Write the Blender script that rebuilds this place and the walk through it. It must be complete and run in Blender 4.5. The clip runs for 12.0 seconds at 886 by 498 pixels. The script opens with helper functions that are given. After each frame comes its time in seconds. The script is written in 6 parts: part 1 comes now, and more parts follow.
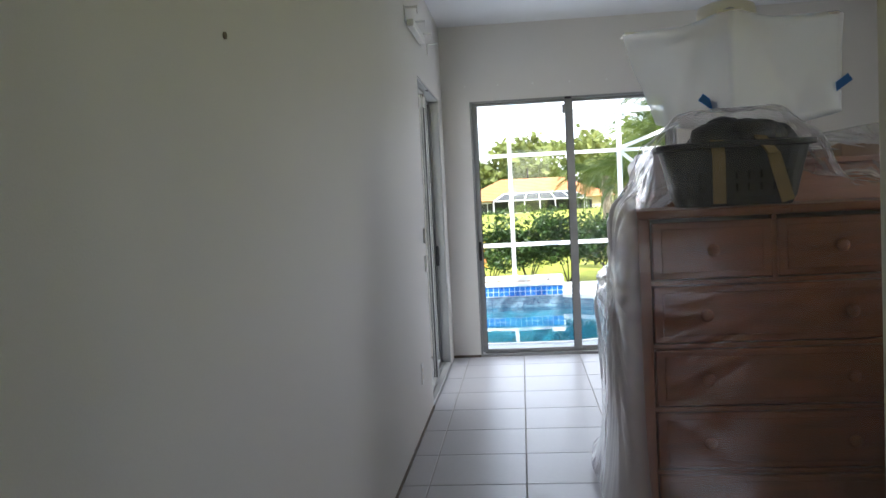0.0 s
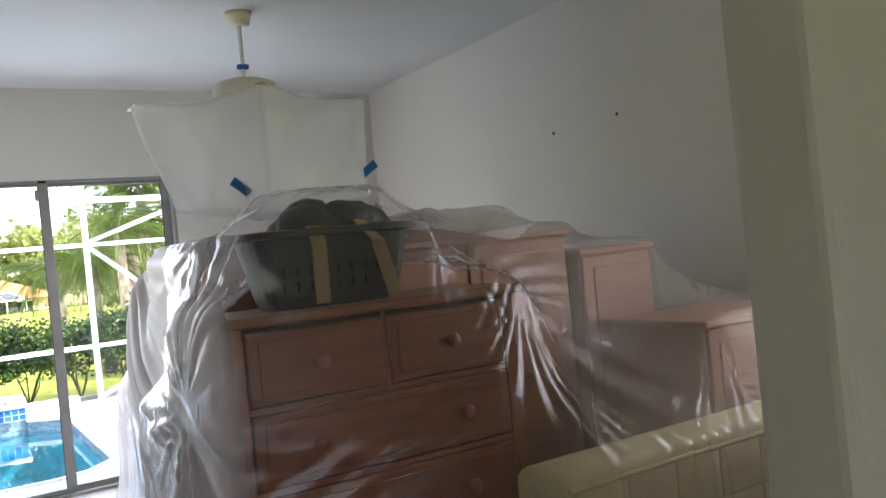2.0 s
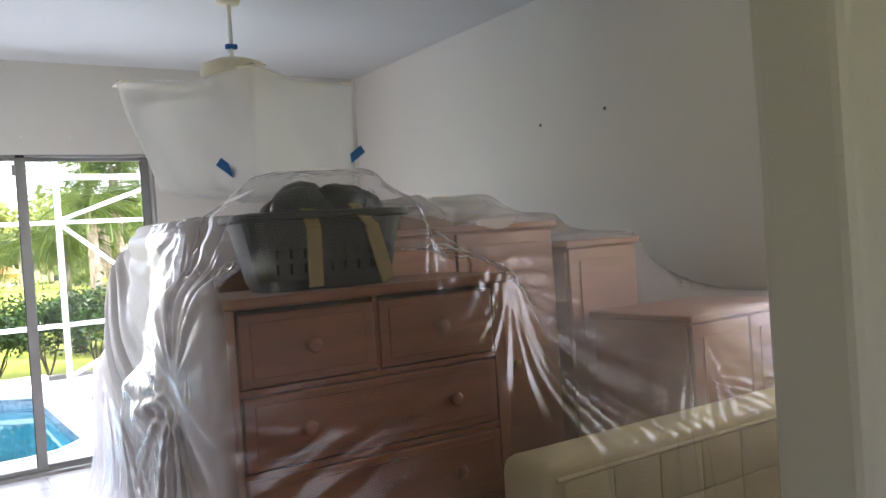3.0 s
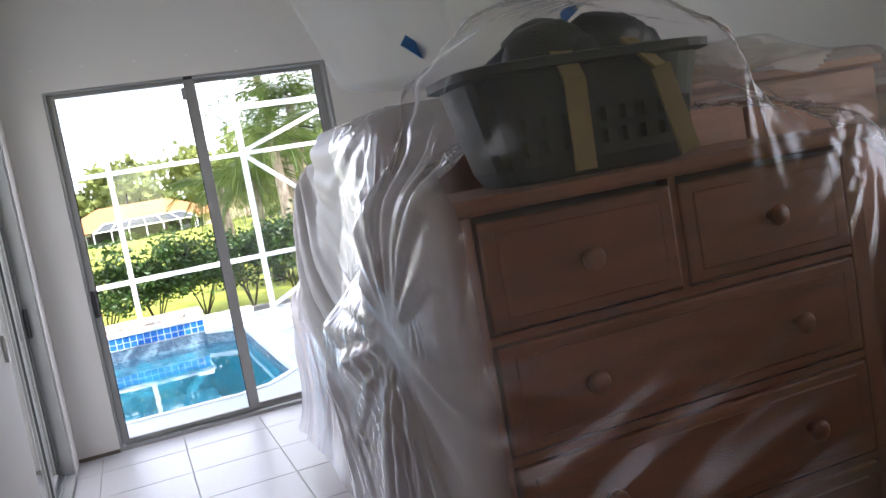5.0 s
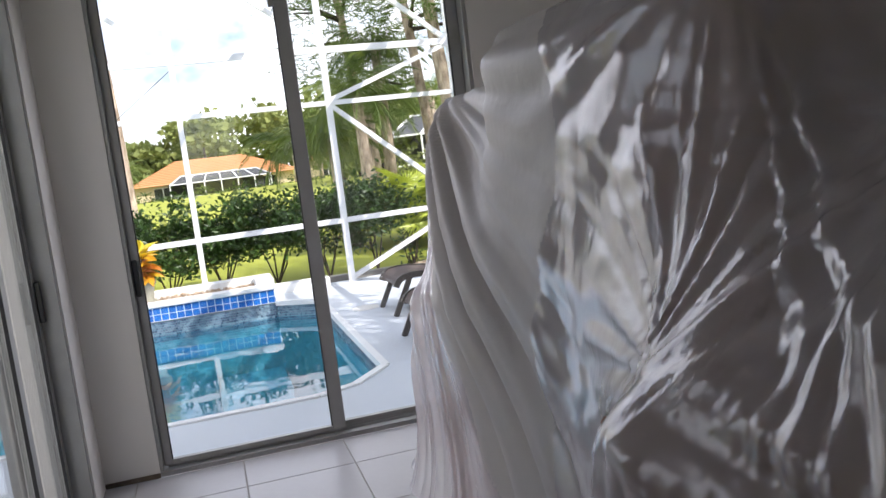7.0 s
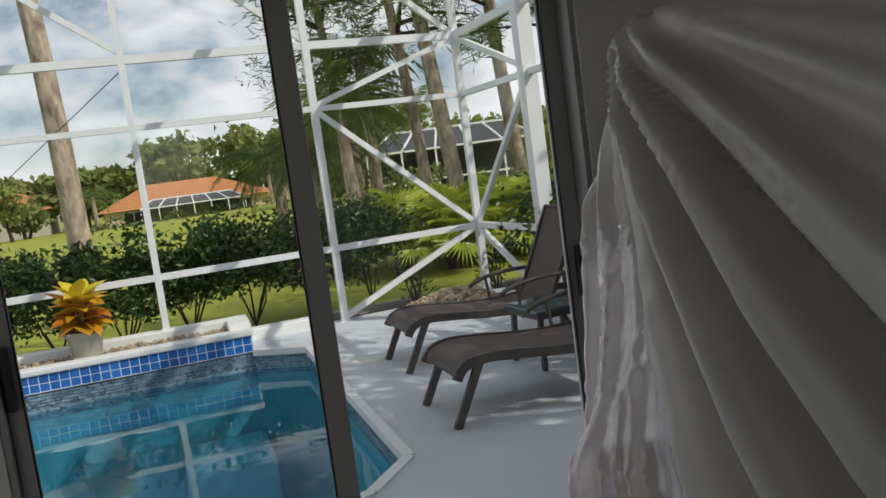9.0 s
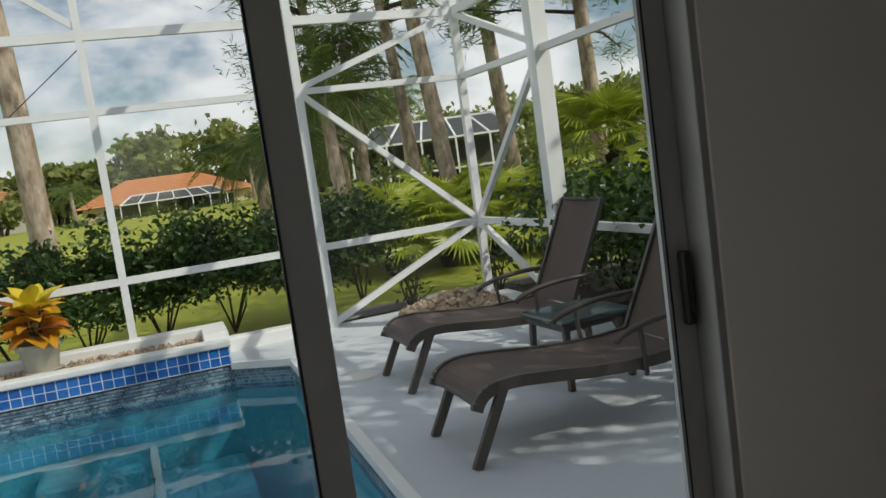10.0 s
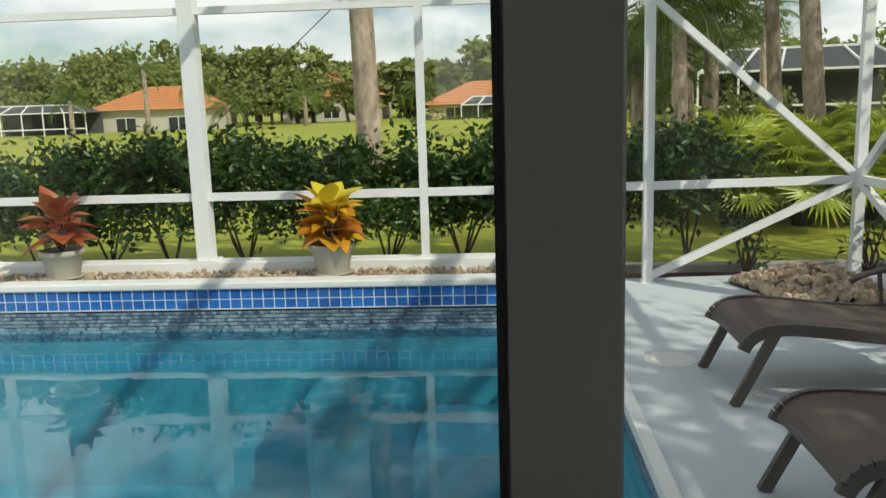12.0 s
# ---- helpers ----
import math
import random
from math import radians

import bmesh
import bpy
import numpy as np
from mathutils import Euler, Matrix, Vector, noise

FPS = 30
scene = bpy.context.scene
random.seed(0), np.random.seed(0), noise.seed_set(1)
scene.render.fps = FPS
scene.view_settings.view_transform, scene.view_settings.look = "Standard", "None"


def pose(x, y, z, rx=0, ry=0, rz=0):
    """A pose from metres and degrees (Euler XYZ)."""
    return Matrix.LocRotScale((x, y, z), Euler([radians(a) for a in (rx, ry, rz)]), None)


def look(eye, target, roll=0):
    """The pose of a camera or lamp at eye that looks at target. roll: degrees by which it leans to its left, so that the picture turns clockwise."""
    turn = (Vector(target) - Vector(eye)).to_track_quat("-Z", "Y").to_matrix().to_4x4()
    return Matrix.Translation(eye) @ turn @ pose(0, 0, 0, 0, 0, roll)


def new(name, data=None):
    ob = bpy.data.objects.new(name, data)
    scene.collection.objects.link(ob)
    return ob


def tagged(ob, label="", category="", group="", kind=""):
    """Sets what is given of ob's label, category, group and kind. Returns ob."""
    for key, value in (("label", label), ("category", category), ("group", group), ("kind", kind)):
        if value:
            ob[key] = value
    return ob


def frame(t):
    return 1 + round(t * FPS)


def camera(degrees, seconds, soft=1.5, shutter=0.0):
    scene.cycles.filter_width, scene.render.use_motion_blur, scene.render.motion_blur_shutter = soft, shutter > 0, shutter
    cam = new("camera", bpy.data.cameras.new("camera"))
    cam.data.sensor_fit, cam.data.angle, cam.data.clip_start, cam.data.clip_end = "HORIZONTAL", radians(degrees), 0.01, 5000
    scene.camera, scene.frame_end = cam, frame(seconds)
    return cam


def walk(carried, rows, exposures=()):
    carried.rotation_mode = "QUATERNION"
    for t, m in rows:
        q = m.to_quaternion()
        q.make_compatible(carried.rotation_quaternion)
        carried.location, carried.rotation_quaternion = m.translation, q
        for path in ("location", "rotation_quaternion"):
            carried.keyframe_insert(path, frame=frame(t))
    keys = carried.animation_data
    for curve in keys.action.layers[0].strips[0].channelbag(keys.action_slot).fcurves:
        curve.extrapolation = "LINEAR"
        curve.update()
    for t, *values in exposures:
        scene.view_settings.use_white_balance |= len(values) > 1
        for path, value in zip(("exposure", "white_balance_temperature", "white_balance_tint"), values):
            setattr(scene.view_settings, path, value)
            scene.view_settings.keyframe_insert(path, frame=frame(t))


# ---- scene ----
cam = camera(56.7, 12.0)
PATH = [
    (0, (0.342, -6.543, 1.281), (0.148, -4.556, 1.161), -2.9),
    (0.5, (0.255, -6.33, 1.29), (0.447, -4.344, 1.162), -3.7),
    (1, (0.219, -6.078, 1.306), (0.611, -4.119, 1.221), -5.2),
    (1.4, (0.154, -5.891, 1.311), (0.976, -4.067, 1.323), -5.3),
    (1.5, (0.144, -5.864, 1.32), (1.047, -4.08, 1.337), -5.3),
    (2, (0.111, -5.793, 1.329), (1.164, -4.093, 1.334), -5.8),
    (2.5, (0.104, -5.771, 1.323), (1.191, -4.092, 1.311), -5.1),
    (3, (0.06, -5.761, 1.326), (1.167, -4.095, 1.301), -4.0),
    (3.5, (0.091, -5.693, 1.295), (1.156, -4.005, 1.164), -4.6),
    (3.7, (0.134, -5.629, 1.271), (1.122, -3.899, 1.097), -6.3),
    (5.3, (0.277, -4.785, 1.269), (0.926, -2.902, 1.092), -10.1),
    (5.5, (0.307, -4.657, 1.27), (0.916, -2.759, 1.105), -9.9),
    (6, (0.279, -4.316, 1.261), (0.827, -2.401, 1.087), -7.3),
    (6.5, (0.294, -3.993, 1.272), (0.862, -2.084, 1.088), -6.6),
    (6.7, (0.3, -3.831, 1.254), (0.84, -1.92, 1.019), -6.9),
    (8.3, (0.379, -2.56, 1.211), (0.921, -0.651, 0.958), -7.1),
    (8.5, (0.384, -2.415, 1.212), (0.949, -0.508, 1.004), -6.5),
    (9, (0.43, -2.087, 1.211), (1.031, -0.19, 1.008), -7.7),
    (9.5, (0.44, -1.717, 1.198), (1.07, 0.17, 0.992), -8.2),
    (10, (0.534, -1.349, 1.183), (1.17, 0.535, 0.962), -7.9),
    (10.5, (0.587, -1.024, 1.221), (1.083, 0.903, 1.022), -8.2),
    (11, (0.62, -0.771, 1.24), (1.049, 1.175, 1.059), -5.1),
    (11.5, (0.693, -0.536, 1.221), (0.916, 1.435, 0.965), -2.0),
    (12, (0.717, -0.365, 1.2), (0.583, 1.599, 0.846), -1.8),
]
EXPOSURES = [(0, 1.35, 6000, 13), (1.2, 1.5, 6150, 14), (2.0, 1.85, 6200, 14), (2.5, 2.15, 6250, 16), (3.7, 1.85, 6100, 17), (5.5, 1.4, 6050, 19), (6.5, 0.9, 6200, 20), (8.3, -0.35, 6500, 11), (9.5, -0.85, 6600, 10), (12, -0.6, 6800, 4)]
walk(cam, [(t, look(eye, target, roll)) for t, eye, target, roll in PATH], EXPOSURES)

# ---- world, sun, large lights ----
SUN_TO = Vector((0.58, -0.50, 0.64)).normalized()
world = bpy.data.worlds.new("world")
scene.world = world
world.use_nodes = True
wt = world.node_tree
wt.nodes.clear()
w_out = wt.nodes.new("ShaderNodeOutputWorld")
w_bg = wt.nodes.new("ShaderNodeBackground")
w_sky = wt.nodes.new("ShaderNodeTexSky")
w_sky.sky_type = "NISHITA"
w_sky.sun_disc = False
w_sky.sun_elevation = math.asin(SUN_TO.z)
w_sky.sun_rotation = math.atan2(SUN_TO.x, SUN_TO.y)
w_sky.air_density, w_sky.dust_density, w_sky.ozone_density = 1.0, 0.6, 1.5
w_bg.inputs["Strength"].default_value = 0.135
# broken fair-weather clouds over the blue
w_tc = wt.nodes.new("ShaderNodeTexCoord")
w_map = wt.nodes.new("ShaderNodeMapping")
w_map.inputs["Scale"].default_value = (1.0, 1.0, 1.9)
w_map.inputs["Location"].default_value = (0.35, 0.1, 0.2)
w_noise = wt.nodes.new("ShaderNodeTexNoise")
w_noise.inputs["Scale"].default_value = 3.2
w_noise.inputs["Detail"].default_value = 9.0
w_noise.inputs["Roughness"].default_value = 0.58
w_noise.inputs["Distortion"].default_value = 0.1
w_ramp = wt.nodes.new("ShaderNodeValToRGB")
w_ramp.color_ramp.elements[0].position, w_ramp.color_ramp.elements[0].color = 0.43, (0, 0, 0, 1)
w_ramp.color_ramp.elements[1].position, w_ramp.color_ramp.elements[1].color = 0.57, (1, 1, 1, 1)
w_mix = wt.nodes.new("ShaderNodeMixRGB")
w_mix.inputs["Color2"].default_value = (11.5, 11.6, 12.0, 1)
wt.links.new(w_tc.outputs["Generated"], w_map.inputs["Vector"])
wt.links.new(w_map.outputs["Vector"], w_noise.inputs["Vector"])
wt.links.new(w_noise.outputs["Fac"], w_ramp.inputs["Fac"])
wt.links.new(w_ramp.outputs["Color"], w_mix.inputs["Fac"])
wt.links.new(w_sky.outputs["Color"], w_mix.inputs["Color1"])
wt.links.new(w_mix.outputs["Color"], w_bg.inputs["Color"])
wt.links.new(w_bg.outputs["Background"], w_out.inputs["Surface"])

sun_data = bpy.data.lights.new("sun", "SUN")
sun_data.energy, sun_data.angle, sun_data.color = 4.8, radians(0.55), (1.0, 0.94, 0.84)
sun = new("sun", sun_data)
sun.matrix_world = look(SUN_TO * 30, (0, 0, 0))


XR_FILL = 3.26


def window_light(name, m, width, height, watts, color):
    """An area lamp in an opening: sky light at the doors, added fill elsewhere."""
    data = bpy.data.lights.new(name, "AREA")
    data.shape, data.size, data.size_y, data.energy, data.color = "RECTANGLE", width, height, watts, color
    ob = new(name, data)
    ob.matrix_world = m
    return ob


window_light("sky_light_slider", look((0.77, 0.22, 1.02), (0.77, -1, 0.66)), 1.4, 1.9, 6.0, (0.95, 0.95, 1.0))
window_light("sky_light_side_slider", look((-0.45, -0.9, 1.02), (1, -0.9, 0.9)), 1.2, 1.9, 1.1, (0.9, 0.96, 1.0))
# added fill lamp for the east side; no window is known there
window_light("bedroom_window_light", look((XR_FILL, -4.25, 1.5), (0, -4.25, 1.1)), 0.95, 1.1, 1.1, (1.0, 0.95, 0.90))
# warm fill added from behind the camera; the hall's real source is unknown
window_light("hall_window_light", look((0.5, -7.45, 1.5), (0.8, -5, 1.2)), 0.7, 1.1, 0.25, (1.0, 0.93, 0.78))


# ---- materials ----
def srgb(r, g, b):
    f = lambda v: (v / 255 / 12.92) if v / 255 <= 0.04045 else ((v / 255 + 0.055) / 1.055) ** 2.4  # noqa: E731
    return (f(r), f(g), f(b))


def mat(name, color, rough=0.6, metal=0.0, vary=0.12, scale=6.0, fine=60.0, bump=0.15, rand=0.0, island=0.0, spec=0.5, stretch=(1, 1, 1), color2=None, translucent=0.0):
    """A painted, stone, wood or leaf surface: two scales of colour change, fine relief, and change from piece to piece."""
    m = bpy.data.materials.new(name)
    m.use_nodes = True
    nt = m.node_tree
    n, l = nt.nodes, nt.links
    bsdf = n["Principled BSDF"]
    bsdf.inputs["Metallic"].default_value = metal
    bsdf.inputs["Specular IOR Level"].default_value = spec
    tc = n.new("ShaderNodeTexCoord")
    mp = n.new("ShaderNodeMapping")
    mp.inputs["Scale"].default_value = stretch
    l.new(tc.outputs["Object"], mp.inputs["Vector"])
    big = n.new("ShaderNodeTexNoise")
    big.inputs["Scale"].default_value, big.inputs["Detail"].default_value = scale, 4
    small = n.new("ShaderNodeTexNoise")
    small.inputs["Scale"].default_value, small.inputs["Detail"].default_value = fine, 3
    l.new(mp.outputs["Vector"], big.inputs["Vector"])
    l.new(mp.outputs["Vector"], small.inputs["Vector"])
    add = n.new("ShaderNodeMath")
    add.operation = "MULTIPLY_ADD"
    l.new(small.outputs["Fac"], add.inputs[0])
    add.inputs[1].default_value = 0.4
    l.new(big.outputs["Fac"], add.inputs[2])
    last = add.outputs[0]
    for amount, node, sock in ((rand, "ShaderNodeObjectInfo", "Random"), (island, "ShaderNodeNewGeometry", "Random Per Island")):
        if amount:
            src = n.new(node)
            more = n.new("ShaderNodeMath")
            more.operation = "MULTIPLY_ADD"
            l.new(src.outputs[sock], more.inputs[0])
            more.inputs[1].default_value = amount
            l.new(last, more.inputs[2])
            last = more.outputs[0]
    ramp = n.new("ShaderNodeValToRGB")
    mid = 0.7 + (rand + island) / 2
    span = 0.28 + (rand + island) / 2
    c2 = color2 or tuple(min(1, c * (1 + vary)) for c in color)
    c1 = color if color2 else tuple(c * (1 - vary) for c in color)
    ramp.color_ramp.elements[0].position, ramp.color_ramp.elements[0].color = max(0, mid - span), (*c1, 1)
    ramp.color_ramp.elements[1].position, ramp.color_ramp.elements[1].color = min(1, mid + span), (*c2, 1)
    if mid + span > 1:
        sc = n.new("ShaderNodeMath")
        sc.operation = "MULTIPLY"
        sc.inputs[1].default_value = 1 / (mid + span)
        l.new(last, sc.inputs[0])
        last = sc.outputs[0]
        ramp.color_ramp.elements[0].position = max(0, (mid - span) / (mid + span))
        ramp.color_ramp.elements[1].position = 1
    l.new(last, ramp.inputs["Fac"])
    l.new(ramp.outputs["Color"], bsdf.inputs["Base Color"])
    rr = n.new("ShaderNodeMapRange")
    rr.inputs["To Min"].default_value, rr.inputs["To Max"].default_value = max(0.02, rough - 0.1), min(1, rough + 0.1)
    l.new(big.outputs["Fac"], rr.inputs["Value"])
    l.new(rr.outputs["Result"], bsdf.inputs["Roughness"])
    if bump:
        bp = n.new("ShaderNodeBump")
        bp.inputs["Strength"].default_value, bp.inputs["Distance"].default_value = bump, 0.01
        l.new(small.outputs["Fac"], bp.inputs["Height"])
        l.new(bp.outputs["Normal"], bsdf.inputs["Normal"])
    if translucent:
        tr = n.new("ShaderNodeBsdfTranslucent")
        l.new(ramp.outputs["Color"], tr.inputs["Color"])
        mx = n.new("ShaderNodeMixShader")
        mx.inputs["Fac"].default_value = translucent
        l.new(bsdf.outputs["BSDF"], mx.inputs[1])
        l.new(tr.outputs["BSDF"], mx.inputs[2])
        l.new(mx.outputs["Shader"], n["Material Output"].inputs["Surface"])
    return m


def clear_mat(name, tint, rough, ior=1.45, wave=0.0, wave_scale=3.0, milk=0.0, milk_color=(0.9, 0.9, 0.92), gloss=1.0, crease=0.0, double=None, stretch=(1, 1, 1), crease_and_streak=0.0):
    """Glass, water or film: see-through with a Fresnel gloss; milk adds a share of white scatter, streaked to paint the
    shine of wrinkles.
    """
    m = bpy.data.materials.new(name)
    m.use_nodes = True
    nt = m.node_tree
    n, l = nt.nodes, nt.links
    n.remove(n["Principled BSDF"])
    tr = n.new("ShaderNodeBsdfTransparent")
    tr.inputs["Color"].default_value = (*tint, 1)
    gl = n.new("ShaderNodeBsdfGlossy")
    gl.inputs["Roughness"].default_value = rough
    gl.inputs["Color"].default_value = (gloss, gloss, gloss, 1)
    fr = n.new("ShaderNodeLayerWeight")
    fr.inputs["Blend"].default_value = 0.5
    pw = n.new("ShaderNodeMath")
    pw.operation = "POWER"
    pw.inputs[1].default_value = 5.0
    l.new(fr.outputs["Facing"], pw.inputs[0])
    f0 = ((ior - 1) / (ior + 1)) ** 2
    sc = n.new("ShaderNodeMath")
    sc.operation = "MULTIPLY_ADD"
    sc.inputs[1].default_value, sc.inputs[2].default_value = 1 - f0, f0
    l.new(pw.outputs["Value"], sc.inputs[0])
    body = tr.outputs["BSDF"]
    normal = None
    if wave or crease:
        tc = n.new("ShaderNodeTexCoord")
        ns = n.new("ShaderNodeTexNoise")
        ns.inputs["Scale"].default_value, ns.inputs["Detail"].default_value = wave_scale, 5 if crease else 2
        ns.inputs["Distortion"].default_value = 0.6 if crease else 0.3
        mp = n.new("ShaderNodeMapping")
        mp.inputs["Scale"].default_value = stretch
        l.new(tc.outputs["Object"], mp.inputs["Vector"])
        l.new(mp.outputs["Vector"], ns.inputs["Vector"])
        bp = n.new("ShaderNodeBump")
        bp.inputs["Strength"].default_value = wave or crease
        bp.inputs["Distance"].default_value = 0.03
        l.new(ns.outputs["Fac"], bp.inputs["Height"])
        normal = bp.outputs["Normal"]
        if crease_and_streak:
            vo = n.new("ShaderNodeTexNoise")
            vo.noise_type = "RIDGED_MULTIFRACTAL"
            vo.inputs["Scale"].default_value, vo.inputs["Detail"].default_value = 3.5, 4
            vo.inputs["Distortion"].default_value = 0.8
            l.new(mp.outputs["Vector"], vo.inputs["Vector"])
            b2 = n.new("ShaderNodeBump")
            b2.inputs["Strength"].default_value, b2.inputs["Distance"].default_value = crease_and_streak, 0.02
            l.new(vo.outputs["Fac"], b2.inputs["Height"])
            l.new(normal, b2.inputs["Normal"])
            normal = b2.outputs["Normal"]
        l.new(normal, gl.inputs["Normal"])
        l.new(normal, fr.inputs["Normal"])
    if milk:
        df = n.new("ShaderNodeBsdfDiffuse")
        tl = n.new("ShaderNodeBsdfTranslucent")
        for s in (df, tl):
            s.inputs["Color"].default_value = (*milk_color, 1)
            if normal:
                l.new(normal, s.inputs["Normal"])
        half = n.new("ShaderNodeMixShader")
        half.inputs["Fac"].default_value = 0.42
        l.new(df.outputs["BSDF"], half.inputs[1])
        l.new(tl.outputs["BSDF"], half.inputs[2])
        mm = n.new("ShaderNodeMixShader")
        mm.inputs["Fac"].default_value = milk
        if crease_and_streak:
            # bright lines of wrinkles, painted into the film as streaks of denser milk
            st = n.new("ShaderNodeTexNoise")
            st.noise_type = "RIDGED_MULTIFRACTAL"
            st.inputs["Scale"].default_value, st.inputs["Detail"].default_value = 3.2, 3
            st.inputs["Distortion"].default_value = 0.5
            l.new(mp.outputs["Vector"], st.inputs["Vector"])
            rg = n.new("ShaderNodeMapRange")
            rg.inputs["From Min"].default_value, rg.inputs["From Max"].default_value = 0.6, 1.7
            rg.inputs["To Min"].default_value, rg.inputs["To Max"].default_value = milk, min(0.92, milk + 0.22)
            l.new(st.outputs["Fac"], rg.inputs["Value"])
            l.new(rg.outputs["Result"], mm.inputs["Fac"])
            if double:  # several layers of film lie on one another on this side of x
                sx = n.new("ShaderNodeSeparateXYZ")
                l.new(tc.outputs["Object"], sx.inputs["Vector"])
                ly = n.new("ShaderNodeMapRange")
                ly.interpolation_type = "SMOOTHSTEP"
                ly.inputs["From Min"].default_value, ly.inputs["From Max"].default_value = double[0], double[1]
                ly.inputs["To Min"].default_value, ly.inputs["To Max"].default_value = double[2], 0.0
                l.new(sx.outputs["X"], ly.inputs["Value"])
                ad = n.new("ShaderNodeMath")
                ad.operation, ad.use_clamp = "ADD", True
                l.new(rg.outputs["Result"], ad.inputs[0])
                l.new(ly.outputs["Result"], ad.inputs[1])
                l.new(ad.outputs["Value"], mm.inputs["Fac"])
        l.new(body, mm.inputs[1])
        l.new(half.outputs["Shader"], mm.inputs[2])
        body = mm.outputs["Shader"]
    mx = n.new("ShaderNodeMixShader")
    l.new(sc.outputs["Value"], mx.inputs["Fac"])
    l.new(body, mx.inputs[1])
    l.new(gl.outputs["BSDF"], mx.inputs[2])
    l.new(mx.outputs["Shader"], n["Material Output"].inputs["Surface"])
    return m


M_WALL = mat("wall_paint", (0.71, 0.685, 0.645), 0.7, vary=0.03, scale=1.3, fine=220, bump=0.10)
M_HALL = mat("hall_paint", (0.60, 0.56, 0.47), 0.7, vary=0.03, scale=1.3, fine=220, bump=0.10)
M_CEIL = mat("ceiling_paint", (0.74, 0.75, 0.76), 0.85, vary=0.03, scale=2, fine=120, bump=0.35)
M_TILE = mat("floor_tile_glaze", (0.43, 0.42, 0.43), 0.36, vary=0.07, scale=4, fine=40, bump=0.03, rand=0.12)
M_GROUT = mat("grout", (0.36, 0.34, 0.31), 0.9, vary=0.15, scale=5, fine=90)
M_DIRT = mat("raw_wall_edge", (0.14, 0.11, 0.08), 0.9, vary=0.3, scale=20, fine=80)
M_ALU = mat("slider_aluminium", (0.32, 0.32, 0.31), 0.4, metal=0.25, vary=0.08, scale=8, fine=150, bump=0.04)
M_BLACK = mat("black_plastic", (0.015, 0.015, 0.016), 0.35, vary=0.2, bump=0.05)
M_RUBBER = mat("dark_seal", (0.02, 0.02, 0.02), 0.7, vary=0.2)
M_WHITEP = mat("white_plastic", (0.78, 0.77, 0.73), 0.4, vary=0.04, bump=0.03)
M_CREAM = mat("cream_enamel", (0.72, 0.66, 0.52), 0.35, vary=0.05, bump=0.03)
M_BRASS = mat("dull_brass", (0.5, 0.38, 0.18), 0.35, metal=0.9, vary=0.1)
M_WOOD = mat("red_brown_wood", (0.205, 0.066, 0.026), 0.42, vary=0.3, scale=5, fine=60, bump=0.10, stretch=(1, 7, 7))
M_WOODV = mat("red_brown_wood_upright", (0.215, 0.072, 0.029), 0.42, vary=0.3, scale=5, fine=60, bump=0.10, stretch=(7, 7, 1))
M_PINKWOOD = mat("pinkish_wood", (0.42, 0.21, 0.15), 0.5, vary=0.18, scale=5, fine=50, bump=0.08, stretch=(1, 6, 6))
M_CARD = mat("cardboard", (0.38, 0.25, 0.15), 0.85, vary=0.1, scale=4, fine=60)
M_QUILT = mat("mattress_ticking", (0.62, 0.52, 0.32), 0.85, vary=0.08, scale=8, fine=120, bump=0.25)
M_BAG = mat("dark_bag_cloth", (0.012, 0.014, 0.020), 0.55, vary=0.3, scale=12, fine=200, bump=0.08)
M_STRAP = mat("olive_webbing", (0.24, 0.17, 0.07), 0.8, vary=0.15, scale=20, fine=300, bump=0.3)
M_TAPE = mat("blue_tape", (0.02, 0.13, 0.42), 0.6, vary=0.1, scale=30, fine=200)
M_GLASS = clear_mat("window_glass", (0.97, 0.985, 0.98), 0.0, 1.45)
M_CLOTH = mat("dust_sheet", (0.50, 0.47, 0.46), 0.42, vary=0.05, scale=3, fine=40, bump=0.12, spec=0.4, translucent=0.12)
# the next three films carry painted white streaks for shine along their wrinkles
M_FILM = clear_mat("plastic_film", (0.96, 0.95, 0.96), 0.28, 1.6, crease=0.06, wave_scale=12, milk=0.032, milk_color=(0.92, 0.88, 0.92), gloss=0.95, stretch=(1, 1, 0.3), crease_and_streak=0.05, double=(0.66, 0.76, 0.62))
M_FILM4 = clear_mat("hazy_film", (0.96, 0.95, 0.96), 0.2, 1.55, crease=0.1, wave_scale=8, milk=0.24, milk_color=(0.92, 0.88, 0.91), gloss=0.55, stretch=(0.5, 0.5, 0.5), crease_and_streak=0.12)
M_FILM3 = clear_mat("painters_film", (0.96, 0.95, 0.97), 0.17, 1.8, crease=0.12, wave_scale=10, milk=0.55, milk_color=(0.92, 0.88, 0.92), gloss=0.95, stretch=(1, 1, 0.3), crease_and_streak=0.14)
M_FILM2 = clear_mat("milky_plastic_film", (0.97, 0.97, 0.97), 0.30, 1.5, crease=0.12, wave_scale=3, milk=0.40, milk_color=(0.90, 0.90, 0.88), gloss=0.6, stretch=(1, 1, 0.35))
M_WATER = clear_mat("pool_water", (0.40, 0.71, 0.82), 0.02, 1.33, wave=0.10, wave_scale=2.2)
M_DECK = mat("painted_deck", (0.58, 0.62, 0.66), 0.7, vary=0.06, scale=1.6, fine=90, bump=0.2)
M_COPE = mat("white_coping", (0.80, 0.81, 0.80), 0.6, vary=0.05, scale=3, fine=90, bump=0.15)
M_POOL = mat("pool_plaster", (0.26, 0.57, 0.61), 0.6, vary=0.08, scale=2, fine=60)
